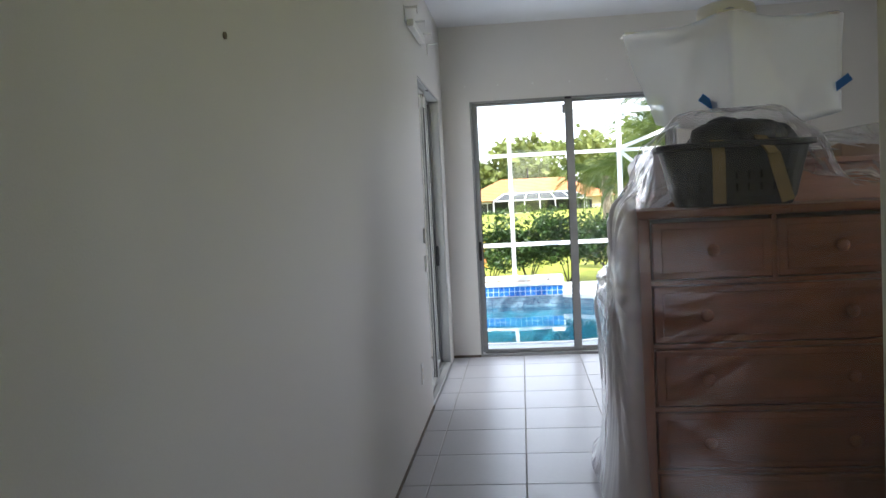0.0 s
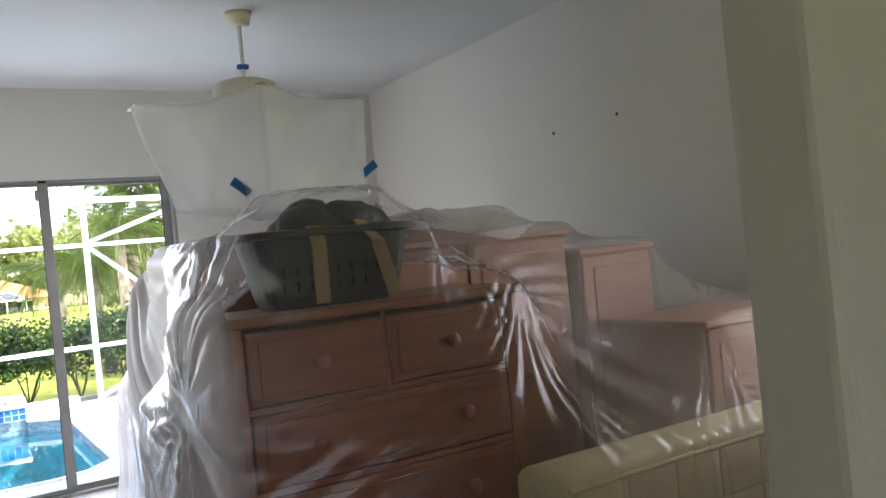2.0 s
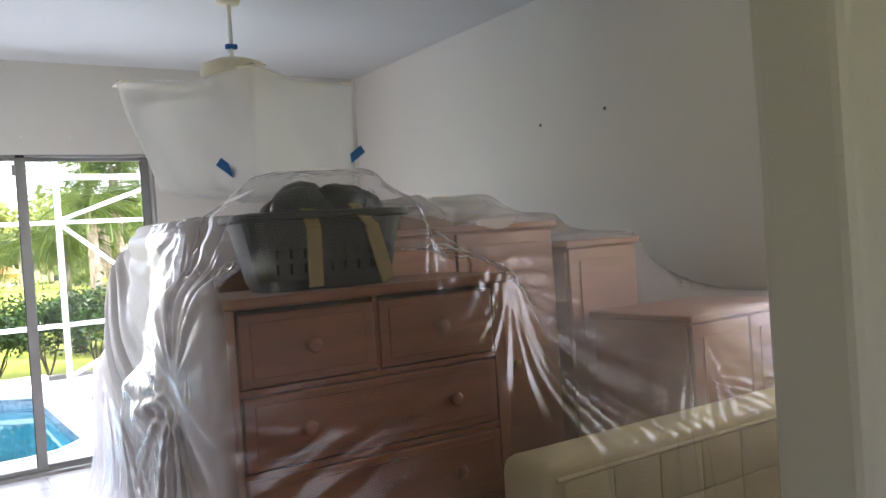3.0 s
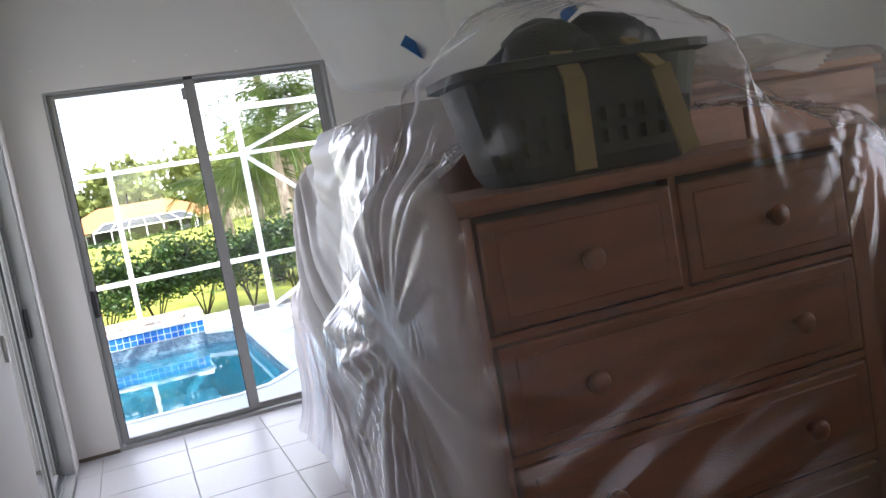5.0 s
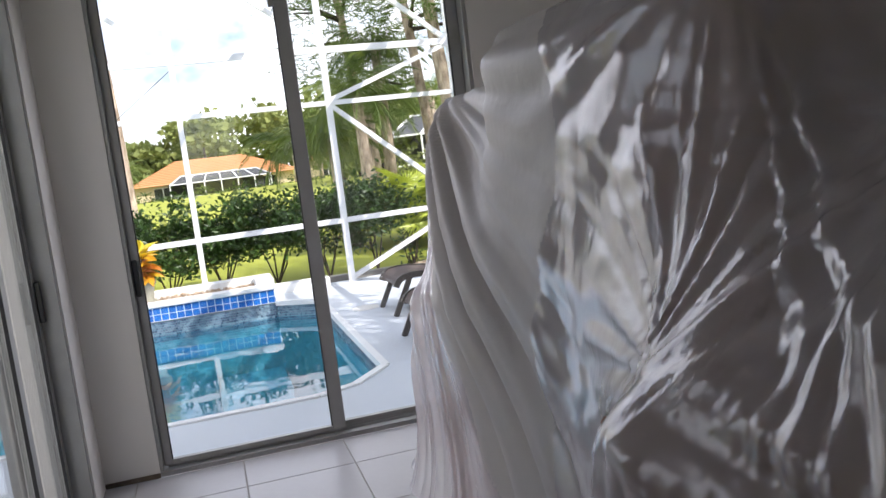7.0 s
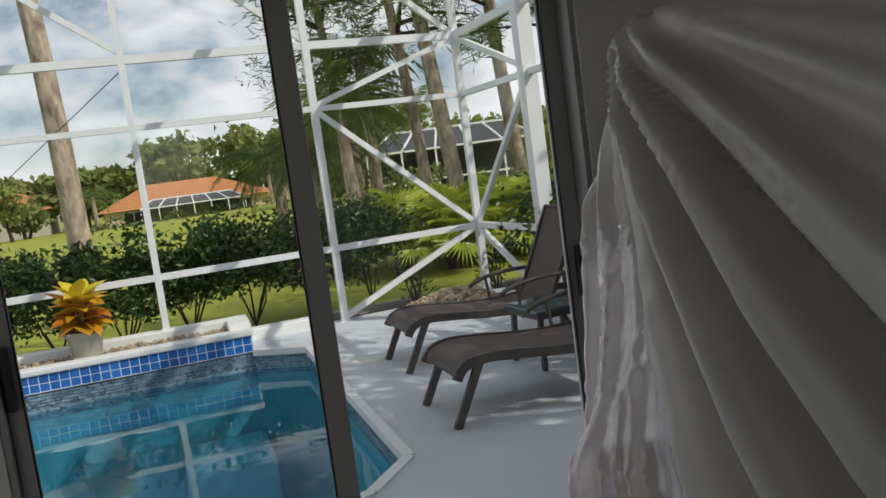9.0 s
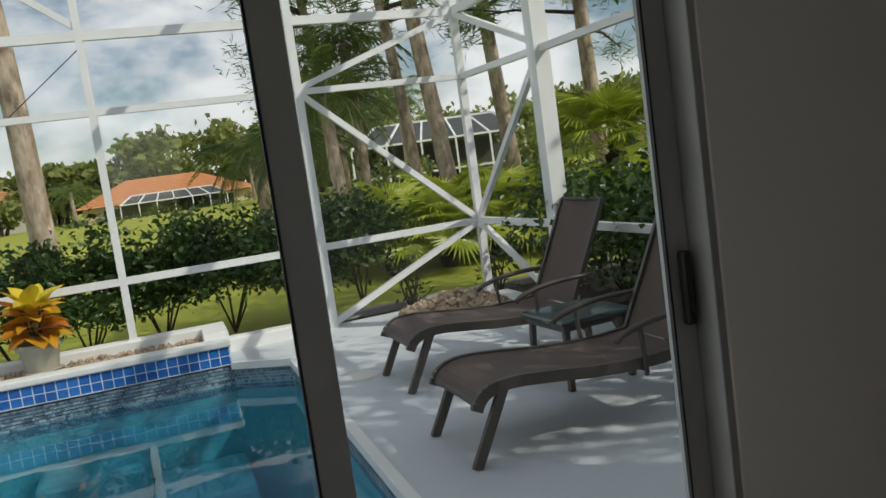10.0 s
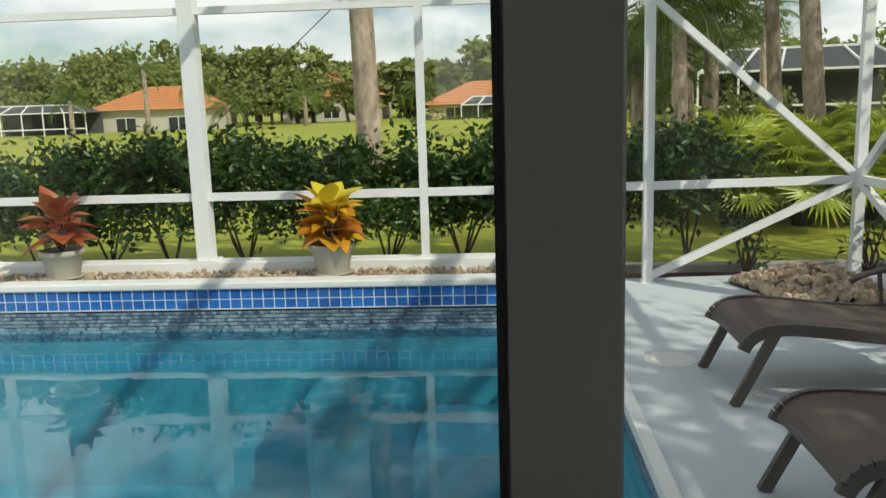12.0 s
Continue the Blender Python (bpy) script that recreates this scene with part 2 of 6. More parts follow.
M_BLUE = mat("blue_glazed_tile", (0.012, 0.085, 0.36), 0.12, vary=0.3, scale=9, fine=60, bump=0.05, rand=0.5, color2=(0.03, 0.20, 0.62))
M_MOSAIC = mat("blue_mosaic", (0.02, 0.05, 0.13), 0.2, scale=5, fine=40, bump=0.05, island=1.2, color2=(0.36, 0.52, 0.62))
M_TGROUT = mat("pale_tile_grout", (0.74, 0.80, 0.84), 0.8, vary=0.05)
M_CAGE = mat("white_aluminium", (0.80, 0.81, 0.82), 0.4, vary=0.05, scale=6, fine=80, bump=0.03)
M_STONE = mat("river_stone", (0.24, 0.17, 0.11), 0.75, scale=12, fine=90, bump=0.2, island=0.9, color2=(0.62, 0.50, 0.36))
M_MULCH = mat("dark_mulch", (0.022, 0.018, 0.014), 0.95, vary=0.4, scale=15, fine=60, bump=0.6)
M_KERB = mat("weathered_kerb", (0.34, 0.33, 0.30), 0.9, vary=0.2, scale=5, fine=60, bump=0.3)
M_GRASS = mat("lawn", (0.24, 0.27, 0.020), 0.9, vary=0.3, scale=0.25, fine=9, bump=0.5, color2=(0.38, 0.41, 0.045))
M_LEAF = mat("hedge_leaf", (0.018, 0.05, 0.010), 0.35, scale=3, fine=30, bump=0.0, island=0.7, color2=(0.065, 0.13, 0.02), translucent=0.25)
M_LEAF2 = mat("tree_leaf", (0.03, 0.065, 0.014), 0.5, scale=2, fine=30, bump=0.0, island=0.7, color2=(0.11, 0.17, 0.035), translucent=0.25)
M_PINE = mat("pine_needles", (0.05, 0.10, 0.022), 0.5, scale=2, fine=30, bump=0.0, island=0.7, color2=(0.20, 0.30, 0.06), translucent=0.35)
M_PALM = mat("palm_leaf", (0.28, 0.36, 0.035), 0.35, scale=2, fine=30, bump=0.0, rand=0.5, color2=(0.56, 0.62, 0.08), translucent=0.25)
M_FARLEAF = mat("far_foliage", (0.13, 0.17, 0.05), 0.8, scale=0.08, fine=2, bump=0.0, island=0.6, color2=(0.34, 0.38, 0.11), translucent=0.3)
M_BARK = mat("pine_bark", (0.12, 0.08, 0.055), 0.9, vary=0.55, scale=11, fine=28, bump=1.0, stretch=(1, 1, 0.4), color2=(0.66, 0.54, 0.43))
M_BARKD = mat("dark_bark", (0.045, 0.034, 0.025), 0.9, vary=0.4, scale=6, fine=30, bump=0.8, stretch=(1, 1, 0.4))
M_TWIG = mat("hedge_stem", (0.07, 0.052, 0.035), 0.9, vary=0.3)
M_CROTON = mat("croton_leaf", (0.45, 0.09, 0.02), 0.4, scale=14, fine=60, bump=0.05, rand=0.9, color2=(0.80, 0.55, 0.02), translucent=0.25)
M_CROTONR = mat("red_croton_leaf", (0.32, 0.03, 0.02), 0.4, scale=14, fine=60, bump=0.05, rand=0.8, color2=(0.60, 0.22, 0.05), translucent=0.25)
M_CROTONY = mat("young_croton_leaf", (0.62, 0.44, 0.02), 0.4, scale=14, fine=60, bump=0.05, rand=0.6, color2=(0.80, 0.68, 0.05), translucent=0.3)
M_POT = mat("pot_clay", (0.42, 0.41, 0.34), 0.7, vary=0.12, scale=8, fine=70, bump=0.15)
M_SLING = mat("brown_sling_mesh", (0.105, 0.08, 0.07), 0.75, vary=0.12, scale=10, fine=400, bump=0.2)
M_BRONZE = mat("bronze_frame", (0.085, 0.075, 0.066), 0.4, metal=0.3, vary=0.15, scale=10, fine=80, bump=0.04)
M_TGLASS = mat("green_table_glass", (0.05, 0.09, 0.09), 0.08, vary=0.1, bump=0.0, spec=0.8)
M_ROOF = mat("orange_roof_tile", (0.58, 0.26, 0.11), 0.8, vary=0.18, scale=2, fine=14, bump=0.6, stretch=(1, 1, 3))
M_WROOF = mat("white_roof_tile", (0.66, 0.64, 0.60), 0.7, vary=0.10, scale=2, fine=12, bump=0.6, rand=0.2)
M_STUCCO = mat("cream_stucco", (0.62, 0.52, 0.36), 0.85, vary=0.08, scale=1, fine=40)
M_STUCCO2 = mat("grey_stucco", (0.52, 0.50, 0.44), 0.85, vary=0.08, scale=1, fine=40)
M_DARKGL = mat("dark_window", (0.03, 0.035, 0.04), 0.1, vary=0.2, bump=0.0)
M_SCREEN = mat("dark_screen_roof", (0.07, 0.075, 0.08), 0.8, vary=0.2, scale=2, fine=20)
M_HOUSEW = mat("house_stucco", (0.66, 0.62, 0.54), 0.85, vary=0.06, scale=1, fine=60, bump=0.3)


# ---- mesh helpers ----
def mesh_of(bm, name, material, smooth=False):
    me = bpy.data.meshes.new(name)
    bm.normal_update()
    bm.to_mesh(me)
    bm.free()
    me.materials.append(material)
    if smooth:
        me.shade_smooth()
    return me


def raw_mesh(name, verts, faces, material, smooth=False):
    me = bpy.data.meshes.new(name)
    me.from_pydata([tuple(v) for v in verts], [], [tuple(f) for f in faces])
    me.materials.append(material)
    if smooth:
        me.shade_smooth()
    return me


def part(name, bm, material, parent, label="", smooth=False):
    me = bm if isinstance(bm, bpy.types.Mesh) else mesh_of(bm, name, material, smooth)
    ob = new(name, me)
    ob.parent = parent
    if label:
        tagged(ob, label)
    return ob


def piece(name, me, parent, m):
    ob = new(name, me)
    ob.parent = parent
    ob.matrix_basis = m
    return ob


def thing(name, label, category, m=None, group="", kind=""):
    ob = new(name)
    ob.empty_display_size = 0.1
    if m is not None:
        ob.matrix_basis = m
    return tagged(ob, label, category, group, kind)


def solid(name, bm, material, label, category, kind="structure", m=None, smooth=False, group=""):
    ob = new(name, bm if isinstance(bm, bpy.types.Mesh) else mesh_of(bm, name, material, smooth))
    if m is not None:
        ob.matrix_basis = m
    return tagged(ob, label, category, group, kind)


def box(bm, a, b, bevel=0.0, seg=1):
    """A box between two corners, with rounded edges where bevel is given."""
    r = bmesh.ops.create_cube(bm, size=1.0)
    vs = r["verts"]
    lo, hi = Vector(a), Vector(b)
    for v in vs:
        v.co = Vector((lo[i] + (v.co[i] + 0.5) * (hi[i] - lo[i]) for i in range(3)))
    if bevel:
        es = list({e for v in vs for e in v.link_edges})
        bmesh.ops.bevel(bm, geom=es, offset=bevel, segments=seg, affect="EDGES", profile=0.5)
    return bm


def boxes(*pairs, bevel=0.0):
    bm = bmesh.new()
    for a, b in pairs:
        box(bm, a, b, bevel)
    return bm


def beam(bm, p, q, w, h, up=(0, 0, 1)):
    """A rectangular bar from p to q, w wide and h high."""
    p, q = Vector(p), Vector(q)
    d = (q - p).normalized()
    u = Vector(up)
    if abs(d.dot(u)) > 0.95:
        u = Vector((0, 1, 0))
    s = d.cross(u).normalized()
    t = s.cross(d).normalized()
    vs = [bm.verts.new(e + s * a * w / 2 + t * b * h / 2) for e in (p, q) for a, b in ((-1, -1), (1, -1), (1, 1), (-1, 1))]
    for f in ((3, 2, 1, 0), (4, 5, 6, 7), (0, 1, 5, 4), (1, 2, 6, 5), (2, 3, 7, 6), (3, 0, 4, 7)):
        bm.faces.new([vs[i] for i in f])
    return bm


def tube(bm, pts, radii, seg=8, cap=True):
    """A round bar through points, with a radius at each."""
    pts = [Vector(p) for p in pts]
    if not isinstance(radii, (list, tuple)):
        radii = [radii] * len(pts)
    rings = []
    ref = Vector((0.31, 0.77, 0.55))
    for i, p in enumerate(pts):
        d = (pts[min(i + 1, len(pts) - 1)] - pts[max(i - 1, 0)]).normalized()
        s = d.cross(ref).normalized()
        t = s.cross(d)
        rings.append([bm.verts.new(p + (s * math.cos(a) + t * math.sin(a)) * radii[i]) for a in [k * math.tau / seg for k in range(seg)]])
    for a, b in zip(rings, rings[1:]):
        for k in range(seg):
            bm.faces.new((a[k], a[(k + 1) % seg], b[(k + 1) % seg], b[k]))
    if cap:
        bm.faces.new(rings[0][::-1])
        bm.faces.new(rings[-1])
    return bm


def lathe(bm, profile, seg=24, centre=(0, 0)):
    """A turned shape from (radius, z) pairs."""
    rings = []
    for r, z in profile:
        rings.append([bm.verts.new((centre[0] + r * math.cos(k * math.tau / seg), centre[1] + r * math.sin(k * math.tau / seg), z)) for k in range(seg)])
    for a, b in zip(rings, rings[1:]):
        for k in range(seg):
            bm.faces.new((a[k], a[(k + 1) % seg], b[(k + 1) % seg], b[k]))
    bm.faces.new(rings[0][::-1])
    bm.faces.new(rings[-1])
    return bm


def leaf_mesh(name, centres, length, width, material, rng, droop=0.0, up=0.3, jitter=0.35):
    """Many small folded leaves, one at each centre."""
    c = np.asarray(centres, float)
    n = len(c)
    d = rng.normal(size=(n, 3))
    d[:, 2] = d[:, 2] * 0.6 + up - droop
    d /= np.linalg.norm(d, axis=1)[:, None]
    s = np.cross(d, rng.normal(size=(n, 3)))
    s /= np.linalg.norm(s, axis=1)[:, None]
    nn = np.cross(d, s)
    ln = length * (1 + jitter * rng.uniform(-1, 1, n))[:, None]
    wd = width * (1 + jitter * rng.uniform(-1, 1, n))[:, None]
    v = np.empty((n, 4, 3))
    v[:, 0] = c
    v[:, 1] = c + d * ln * 0.5 + s * wd * 0.5 + nn * wd * 0.22
    v[:, 2] = c + d * ln
    v[:, 3] = c + d * ln * 0.5 - s * wd * 0.5 + nn * wd * 0.22
    me = bpy.data.meshes.new(name)
    me.vertices.add(4 * n)
    me.vertices.foreach_set("co", v.ravel())
    idx = (np.arange(n)[:, None] * 4 + np.array([0, 1, 2, 0, 2, 3])[None]).ravel()
    me.loops.add(6 * n)
    me.loops.foreach_set("vertex_index", idx)
    me.polygons.add(2 * n)
    me.polygons.foreach_set("loop_start", np.arange(2 * n) * 3)
    me.update(calc_edges=True)
    me.validate()
    me.materials.append(material)
    return me


# ---- the room ----
XL, XR, YN, YS, ZC = -0.25, 3.15, 0.0, -5.155, 2.632   # bedroom: side walls, window wall, door wall, ceiling
YH = -7.4                                             # far end of the hall
SX, SW, SH = -0.030, 1.565, 2.04                                 # sliding door
SY0, SY1 = -1.56, -0.25                               # side sliding door in the left wall
DECK = -0.10

solid("wall_north", boxes(((XL, 0, 0), (SX, 0.2, ZC)), ((SW, 0, 0), (XR + 0.2, 0.2, ZC)), ((SX, 0, SH), (SW, 0.2, ZC))), M_WALL, "off-white painted wall with the sliding door opening", "wall")
solid("wall_west", boxes(((XL - 0.2, YH, 0), (XL, SY0, ZC)), ((XL - 0.2, SY1, 0), (XL, 0.2, ZC)), ((XL - 0.2, SY0, SH), (XL, SY1, ZC))), M_WALL, "off-white painted side wall with a second sliding door", "wall")
# the opening in its unseen south part is added for the fill lamp
solid("wall_east", boxes(((XR, YS, 0), (XR + 0.2, -4.75, ZC)), ((XR, -3.75, 0), (XR + 0.2, 0, ZC)), ((XR, -4.75, 0), (XR + 0.2, -3.75, 0.9)), ((XR, -4.75, 2.1), (XR + 0.2, -3.75, ZC))), M_WALL, "off-white painted wall with two picture holes", "wall")
bm = bmesh.new()
box(bm, (0.913, YS - 0.12, 0), (XR + 0.2, YS, ZC), 0.018, 3)
box(bm, (XL, YS - 0.12, 2.2), (0.913, YS, ZC))
solid("wall_south", bm, M_HALL, "beige painted wall with a rounded doorway edge", "wall", smooth=False)
solid("wall_hall_east", boxes(((1.7, YH, 0), (1.9, YS - 0.12, ZC))), M_HALL, "plain beige hall wall", "wall")
# never in view; its opening is added to let the hall fill in
solid("wall_hall_south", boxes(((XL, YH - 0.2, 0), (0.1, YH, ZC)), ((0.9, YH - 0.2, 0), (1.9, YH, ZC)), ((0.1, YH - 0.2, 0), (0.9, YH, 0.9)), ((0.1, YH - 0.2, 2.1), (0.9, YH, ZC))), M_HALL, "plain beige hall wall with an opening added for the fill lamp", "wall")
solid("ceiling", boxes(((XL - 0.2, YH - 0.2, ZC), (XR + 0.2, 0.2, ZC + 0.15))), M_CEIL, "flat white textured ceiling", "ceiling")
floor = solid("floor", boxes(((XL - 0.2, YH - 0.2, -0.12), (XR + 0.2, 0.0, -0.004))), M_GROUT, "pale ceramic tile floor with grey grout", "floor")
solid("trim", boxes(((XL, YH, 0.0), (XL + 0.006, SY0, 0.018)), ((XL, -0.006, 0), (SX, 0, 0.02)), ((SW, -0.006, 0), (XR, 0, 0.02))), M_DIRT, "rough dark wall edge where the baseboard was taken off", "trim")

# unseen roof over the house: eave above the door, overhangs added to block sun
solid("house_roof", boxes(((-0.6, YH - 2.3, ZC + 0.16), (3.95, 0.35, ZC + 0.24)), ((3.952, -7.0, ZC + 0.16), (5.0, -3.2, ZC + 0.24))), M_STUCCO2, "unseen house roof slab with painted eaves stretched to block sun", "roof")
solid("house_wing_wall", boxes(((-2.6, YH, -0.1), (-2.4, 0.3, ZC + 0.2))), M_HOUSEW, "stuccoed outside wall of the house", "wall")

for x in (-0.06, 0.20, 0.474, 0.76, 1.046):
    bm = bmesh.new()
    tube(bm, [(0, 0, 0), (0, -0.012, 0)], 0.008, 8)
    solid("wall_anchor", bm, M_WHITEP, "small plastic screw anchor stuck in the painted wall", "wall anchor", "", pose(x, 0, 2.16 - 0.01 * x), group="curtain rod anchors")
for y, z in ((-2.2, 1.93), (-2.71, 1.94)):
    bm = bmesh.new()
    tube(bm, [(0, 0, 0), (-0.003, 0, 0)], 0.010, 8)
    solid("nail_hole", bm, M_DIRT, "small dark nail hole in the painted wall", "nail hole", "", pose(XR, y, z), group="picture nail holes")
bm = bmesh.new()
tube(bm, [(0, 0, 0), (0.004, 0, 0)], 0.008, 8)
solid("nail", bm, M_DIRT, "small dark nail in the painted side wall", "nail", "", pose(XL, -4.88, 1.64))
for y in (-2.0, -1.62, -1.25, -0.9):
    br = thing("blind_bracket", "white metal blind bracket screwed to the wall", "bracket", pose(XL, y, 2.31), "blind brackets")
    part("plate", boxes(((0, -0.02, -0.045), (0.006, 0.02, 0.045)), bevel=0.001), M_WHITEP, br)
    part("arm", boxes(((0.006, -0.016, 0.03), (0.075, 0.016, 0.036)), ((0.07, -0.016, 0.0), (0.075, 0.016, 0.03))), M_WHITEP, br)
hr = thing("blind_headrail", "white blind headrail above the side sliding door", "blind rail", pose(XL, -1.5, 2.26))
part("rail", boxes(((0.012, -0.5, -0.02), (0.05, 0.05, 0.02)), bevel=0.004), M_WHITEP, hr)
for z, h in ((0.90, 0.10), (1.07, 0.09)):
    sw = thing("door_contact", "small white alarm contact on the wall beside the side door", "alarm contact", pose(XL, -1.64, z), "alarm contacts")
    part("case", boxes(((0, -0.012, -h / 2), (0.014, 0.012, h / 2)), bevel=0.003), M_WHITEP, sw)
    part("screw", tube(bmesh.new(), [(0.014, 0, h * 0.3), (0.016, 0, h * 0.3)], 0.004, 8), M_BRASS, sw)
so = thing("outlet", "white wall outlet low on the side wall", "outlet", pose(XL, -2.05, 0.32))
part("cover_plate", boxes(((0, -0.035, -0.057), (0.006, 0.035, 0.057)), bevel=0.002), M_WHITEP, so)
for dz in (-0.02, 0.02):
    part("socket", boxes(((0.006, -0.014, dz - 0.012), (0.008, 0.014, dz + 0.012))), M_CREAM, so)


def sliding_door(name, label, width, m):
    """An aluminium two-panel sliding glass door; local x along it, y outwards."""
    d = thing(name, label, "sliding door", m, kind="structure")
    w, h = width, SH
    part("door_frame", boxes(((0, 0.006, 0.022), (0.016, 0.13, h)), ((w - 0.020, 0.006, 0.022), (w, 0.13, h)), ((0.016, 0.006, h - 0.014), (w - 0.020, 0.13, h)), ((0, 0.0, 0), (w, 0.14, 0.022)), bevel=0.002), M_ALU, d)
    part("track", boxes(((0.03, 0.047, 0.022), (w - 0.03, 0.051, 0.032)), ((0.03, 0.087, 0.022), (w - 0.03, 0.091, 0.032)), ((0.03, 0.068, 0.022), (w - 0.03, 0.071, 0.036))), M_ALU, d)
    mid = w / 2 - 0.050
    for x0, x1, y, sl, sr in ((0.017, mid + 0.062, 0.035, 0.036, 0.060), (mid + 0.006, w - 0.021, 0.075, 0.054, 0.052)):
        p = part("door_panel", boxes(((x0, y, 0.034), (x0 + sl, y + 0.03, h - 0.015)), ((x1 - sr, y, 0.034), (x1, y + 0.03, h - 0.015)),
                                     ((x0 + sl, y, 0.034), (x1 - sr, y + 0.03, 0.056)), ((x0 + sl, y, h - 0.036), (x1 - sr, y + 0.03, h - 0.015)), bevel=0.002), M_ALU, d)
        g = part("pane", boxes(((x0 + sl - 0.005, y + 0.012, 0.052), (x1 - sr + 0.005, y + 0.016, h - 0.034))), M_GLASS, p)
        g.visible_shadow = False
        part("seal", boxes(((x0 + sl, y - 0.001, 0.057), (x0 + sl + 0.004, y + 0.010, h - 0.037)), ((x1 - sr - 0.004, y - 0.001, 0.057), (x1 - sr, y + 0.010, h - 0.037))), M_RUBBER, p)
        hx = x0 + 0.016 if x0 < 0.1 else x1 - 0.022
        part("door_handle", boxes(((hx - 0.011, y - 0.022, 0.775), (hx + 0.011, y - 0.001, 0.928)), bevel=0.004), M_BLACK, p, "black pull handle")
    part("latch", boxes(((mid - 0.022, 0.02, h - 0.13), (mid + 0.004, 0.040, h - 0.06)), bevel=0.003), M_ALU, d)
    part("stop", boxes(((mid + 0.0, 0.004, h - 0.018), (mid + 0.05, 0.02, h - 0.003))), M_BLACK, d)
    return d


sliding_door("door_1", "closed aluminium sliding glass door to the pool deck", SW - SX, pose(SX, 0, 0))
sliding_door("door_2", "closed aluminium sliding glass door in the side wall", SY1 - SY0, pose(XL, SY0, 0, 0, 0, 90))
# made-up window, never in view, round the bedroom fill lamp
win = thing("window_2", "unseen white window frame added round the bedroom fill lamp", "window", pose(XR + 0.08, -4.75, 0.9, 0, 0, 90), kind="structure")
part("window_frame", boxes(((0, 0, 0), (0.04, 0.05, 1.2)), ((0.96, 0, 0), (1.0, 0.05, 1.2)), ((0.04, 0, 0), (0.96, 0.05, 0.04)), ((0.04, 0, 1.16), (0.96, 0.05, 1.2))), M_WHITEP, win)
# invented frame for the opening in the hall's far wall
win = thing("window_1", "unseen white window frame added for the hall fill lamp", "window", pose(0.1, YH - 0.12, 0.9), kind="structure")
part("window_frame", boxes(((0, 0, 0), (0.05, 0.05, 1.2)), ((0.75, 0, 0), (0.8, 0.05, 1.2)), ((0.05, 0, 0), (0.75, 0.05, 0.05)), ((0.05, 0, 1.15), (0.75, 0.05, 1.2))), M_WHITEP, win)


# ---- outside ground, pool and deck ----
def ground_z(x, y):
    far = max(0.0, y - 14)
    return -0.18 - 0.006 * min(far, 90) - 0.12 * math.exp(-((y - 20) / 8) ** 2) + 0.25 * math.sin(x * 0.05 + 0.6) * min(1, far / 25) + 0.012 * max(0, x - 2) * min(1, far / 20)


gx = sorted(set([-2500, -900, -400, -200, -120] + list(range(-80, 81, 5)) + [-7.5, -6.0, 3.45, 5.5] + [120, 200, 400, 900, 2500]))
gy = sorted(set([-2500, -900, -300, -100, -40, -20, YH - 1] + [5.98, 7.2, 8.5] + list(range(10, 121, 4)) + [140, 180, 260, 400, 900, 2500]))
gv = [(x, y, ground_z(x, y)) for y in gy for x in gx]
gf = []
for j in range(len(gy) - 1):
    for i in range(len(gx) - 1):
        cx, cy = (gx[i] + gx[i + 1]) / 2, (gy[j] + gy[j + 1]) / 2
        if -7.5 < cx < 3.45 and YH - 1 < cy < 5.98:
            continue
        k = j * len(gx) + i
        gf.append((k, k + 1, k + 1 + len(gx), k + len(gx)))
solid("ground", raw_mesh("ground", gv, gf, M_GRASS, True), None, "mown green golf course lawn", "lawn")

POOL = [(1.27, 4.50), (1.27, 1.50), (1.02, 1.19), (0.78, 1.09), (-4.2, 1.09), (-4.2, 4.78), (0.87, 4.78)]
bm = bmesh.new()
outer = [bm.verts.new((x, y, DECK)) for x, y in ((-7.5, 0.2), (3.45, 0.2), (3.45, 5.60), (2.9, 5.58), (0.95, 5.46), (0.95, 5.3), (-7.5, 5.3))]
inner = [bm.verts.new((x, y, DECK)) for x, y in POOL]
es = [bm.edges.new((ring[i], ring[(i + 1) % len(ring)])) for ring in (outer, inner) for i in range(len(ring))]
bmesh.ops.triangle_fill(bm, use_beauty=True, edges=es)
top = bm.faces[:]
for f in top:
    f.normal_update()
    if f.normal.z < 0:
        f.normal_flip()
ext = bmesh.ops.extrude_face_region(bm, geom=top)
for v in [g for g in ext["geom"] if isinstance(g, bmesh.types.BMVert)]:
    v.co.z -= 0.12
bmesh.ops.recalc_face_normals(bm, faces=bm.faces)
solid("pavement", bm, M_DECK, "pale painted concrete pool deck", "deck")
solid("deck_strip", boxes(((-2.4, 0.15, -0.2), (3.45, 0.2, DECK + 0.01)), ((SX, 0.14, -0.2), (SW, 0.2, -0.01))), M_COPE, "door threshold of painted concrete", "threshold")

bm = bmesh.new()
lower = [bm.verts.new((x, y, -1.35)) for x, y in POOL]
upper = [bm.verts.new((x, y, DECK - 0.005)) for x, y in POOL]
bm.faces.new(lower)
for i in range(len(POOL)):
    j = (i + 1) % len(POOL)
    bm.faces.new((lower[i], lower[j], upper[j], upper[i]))
bmesh.ops.recalc_face_normals(bm, faces=bm.faces)
bmesh.ops.reverse_faces(bm, faces=bm.faces)
solid("pool_basin", bm, M_POOL, "turquoise plastered pool basin", "pool")
bm = bmesh.new()
box(bm, (0.2, 4.0, -1.35), (0.86, 4.77, -0.75), 0.05, 2)
box(bm, (-0.5, 4.35, -1.35), (0.2, 4.77, -0.55), 0.05, 2)
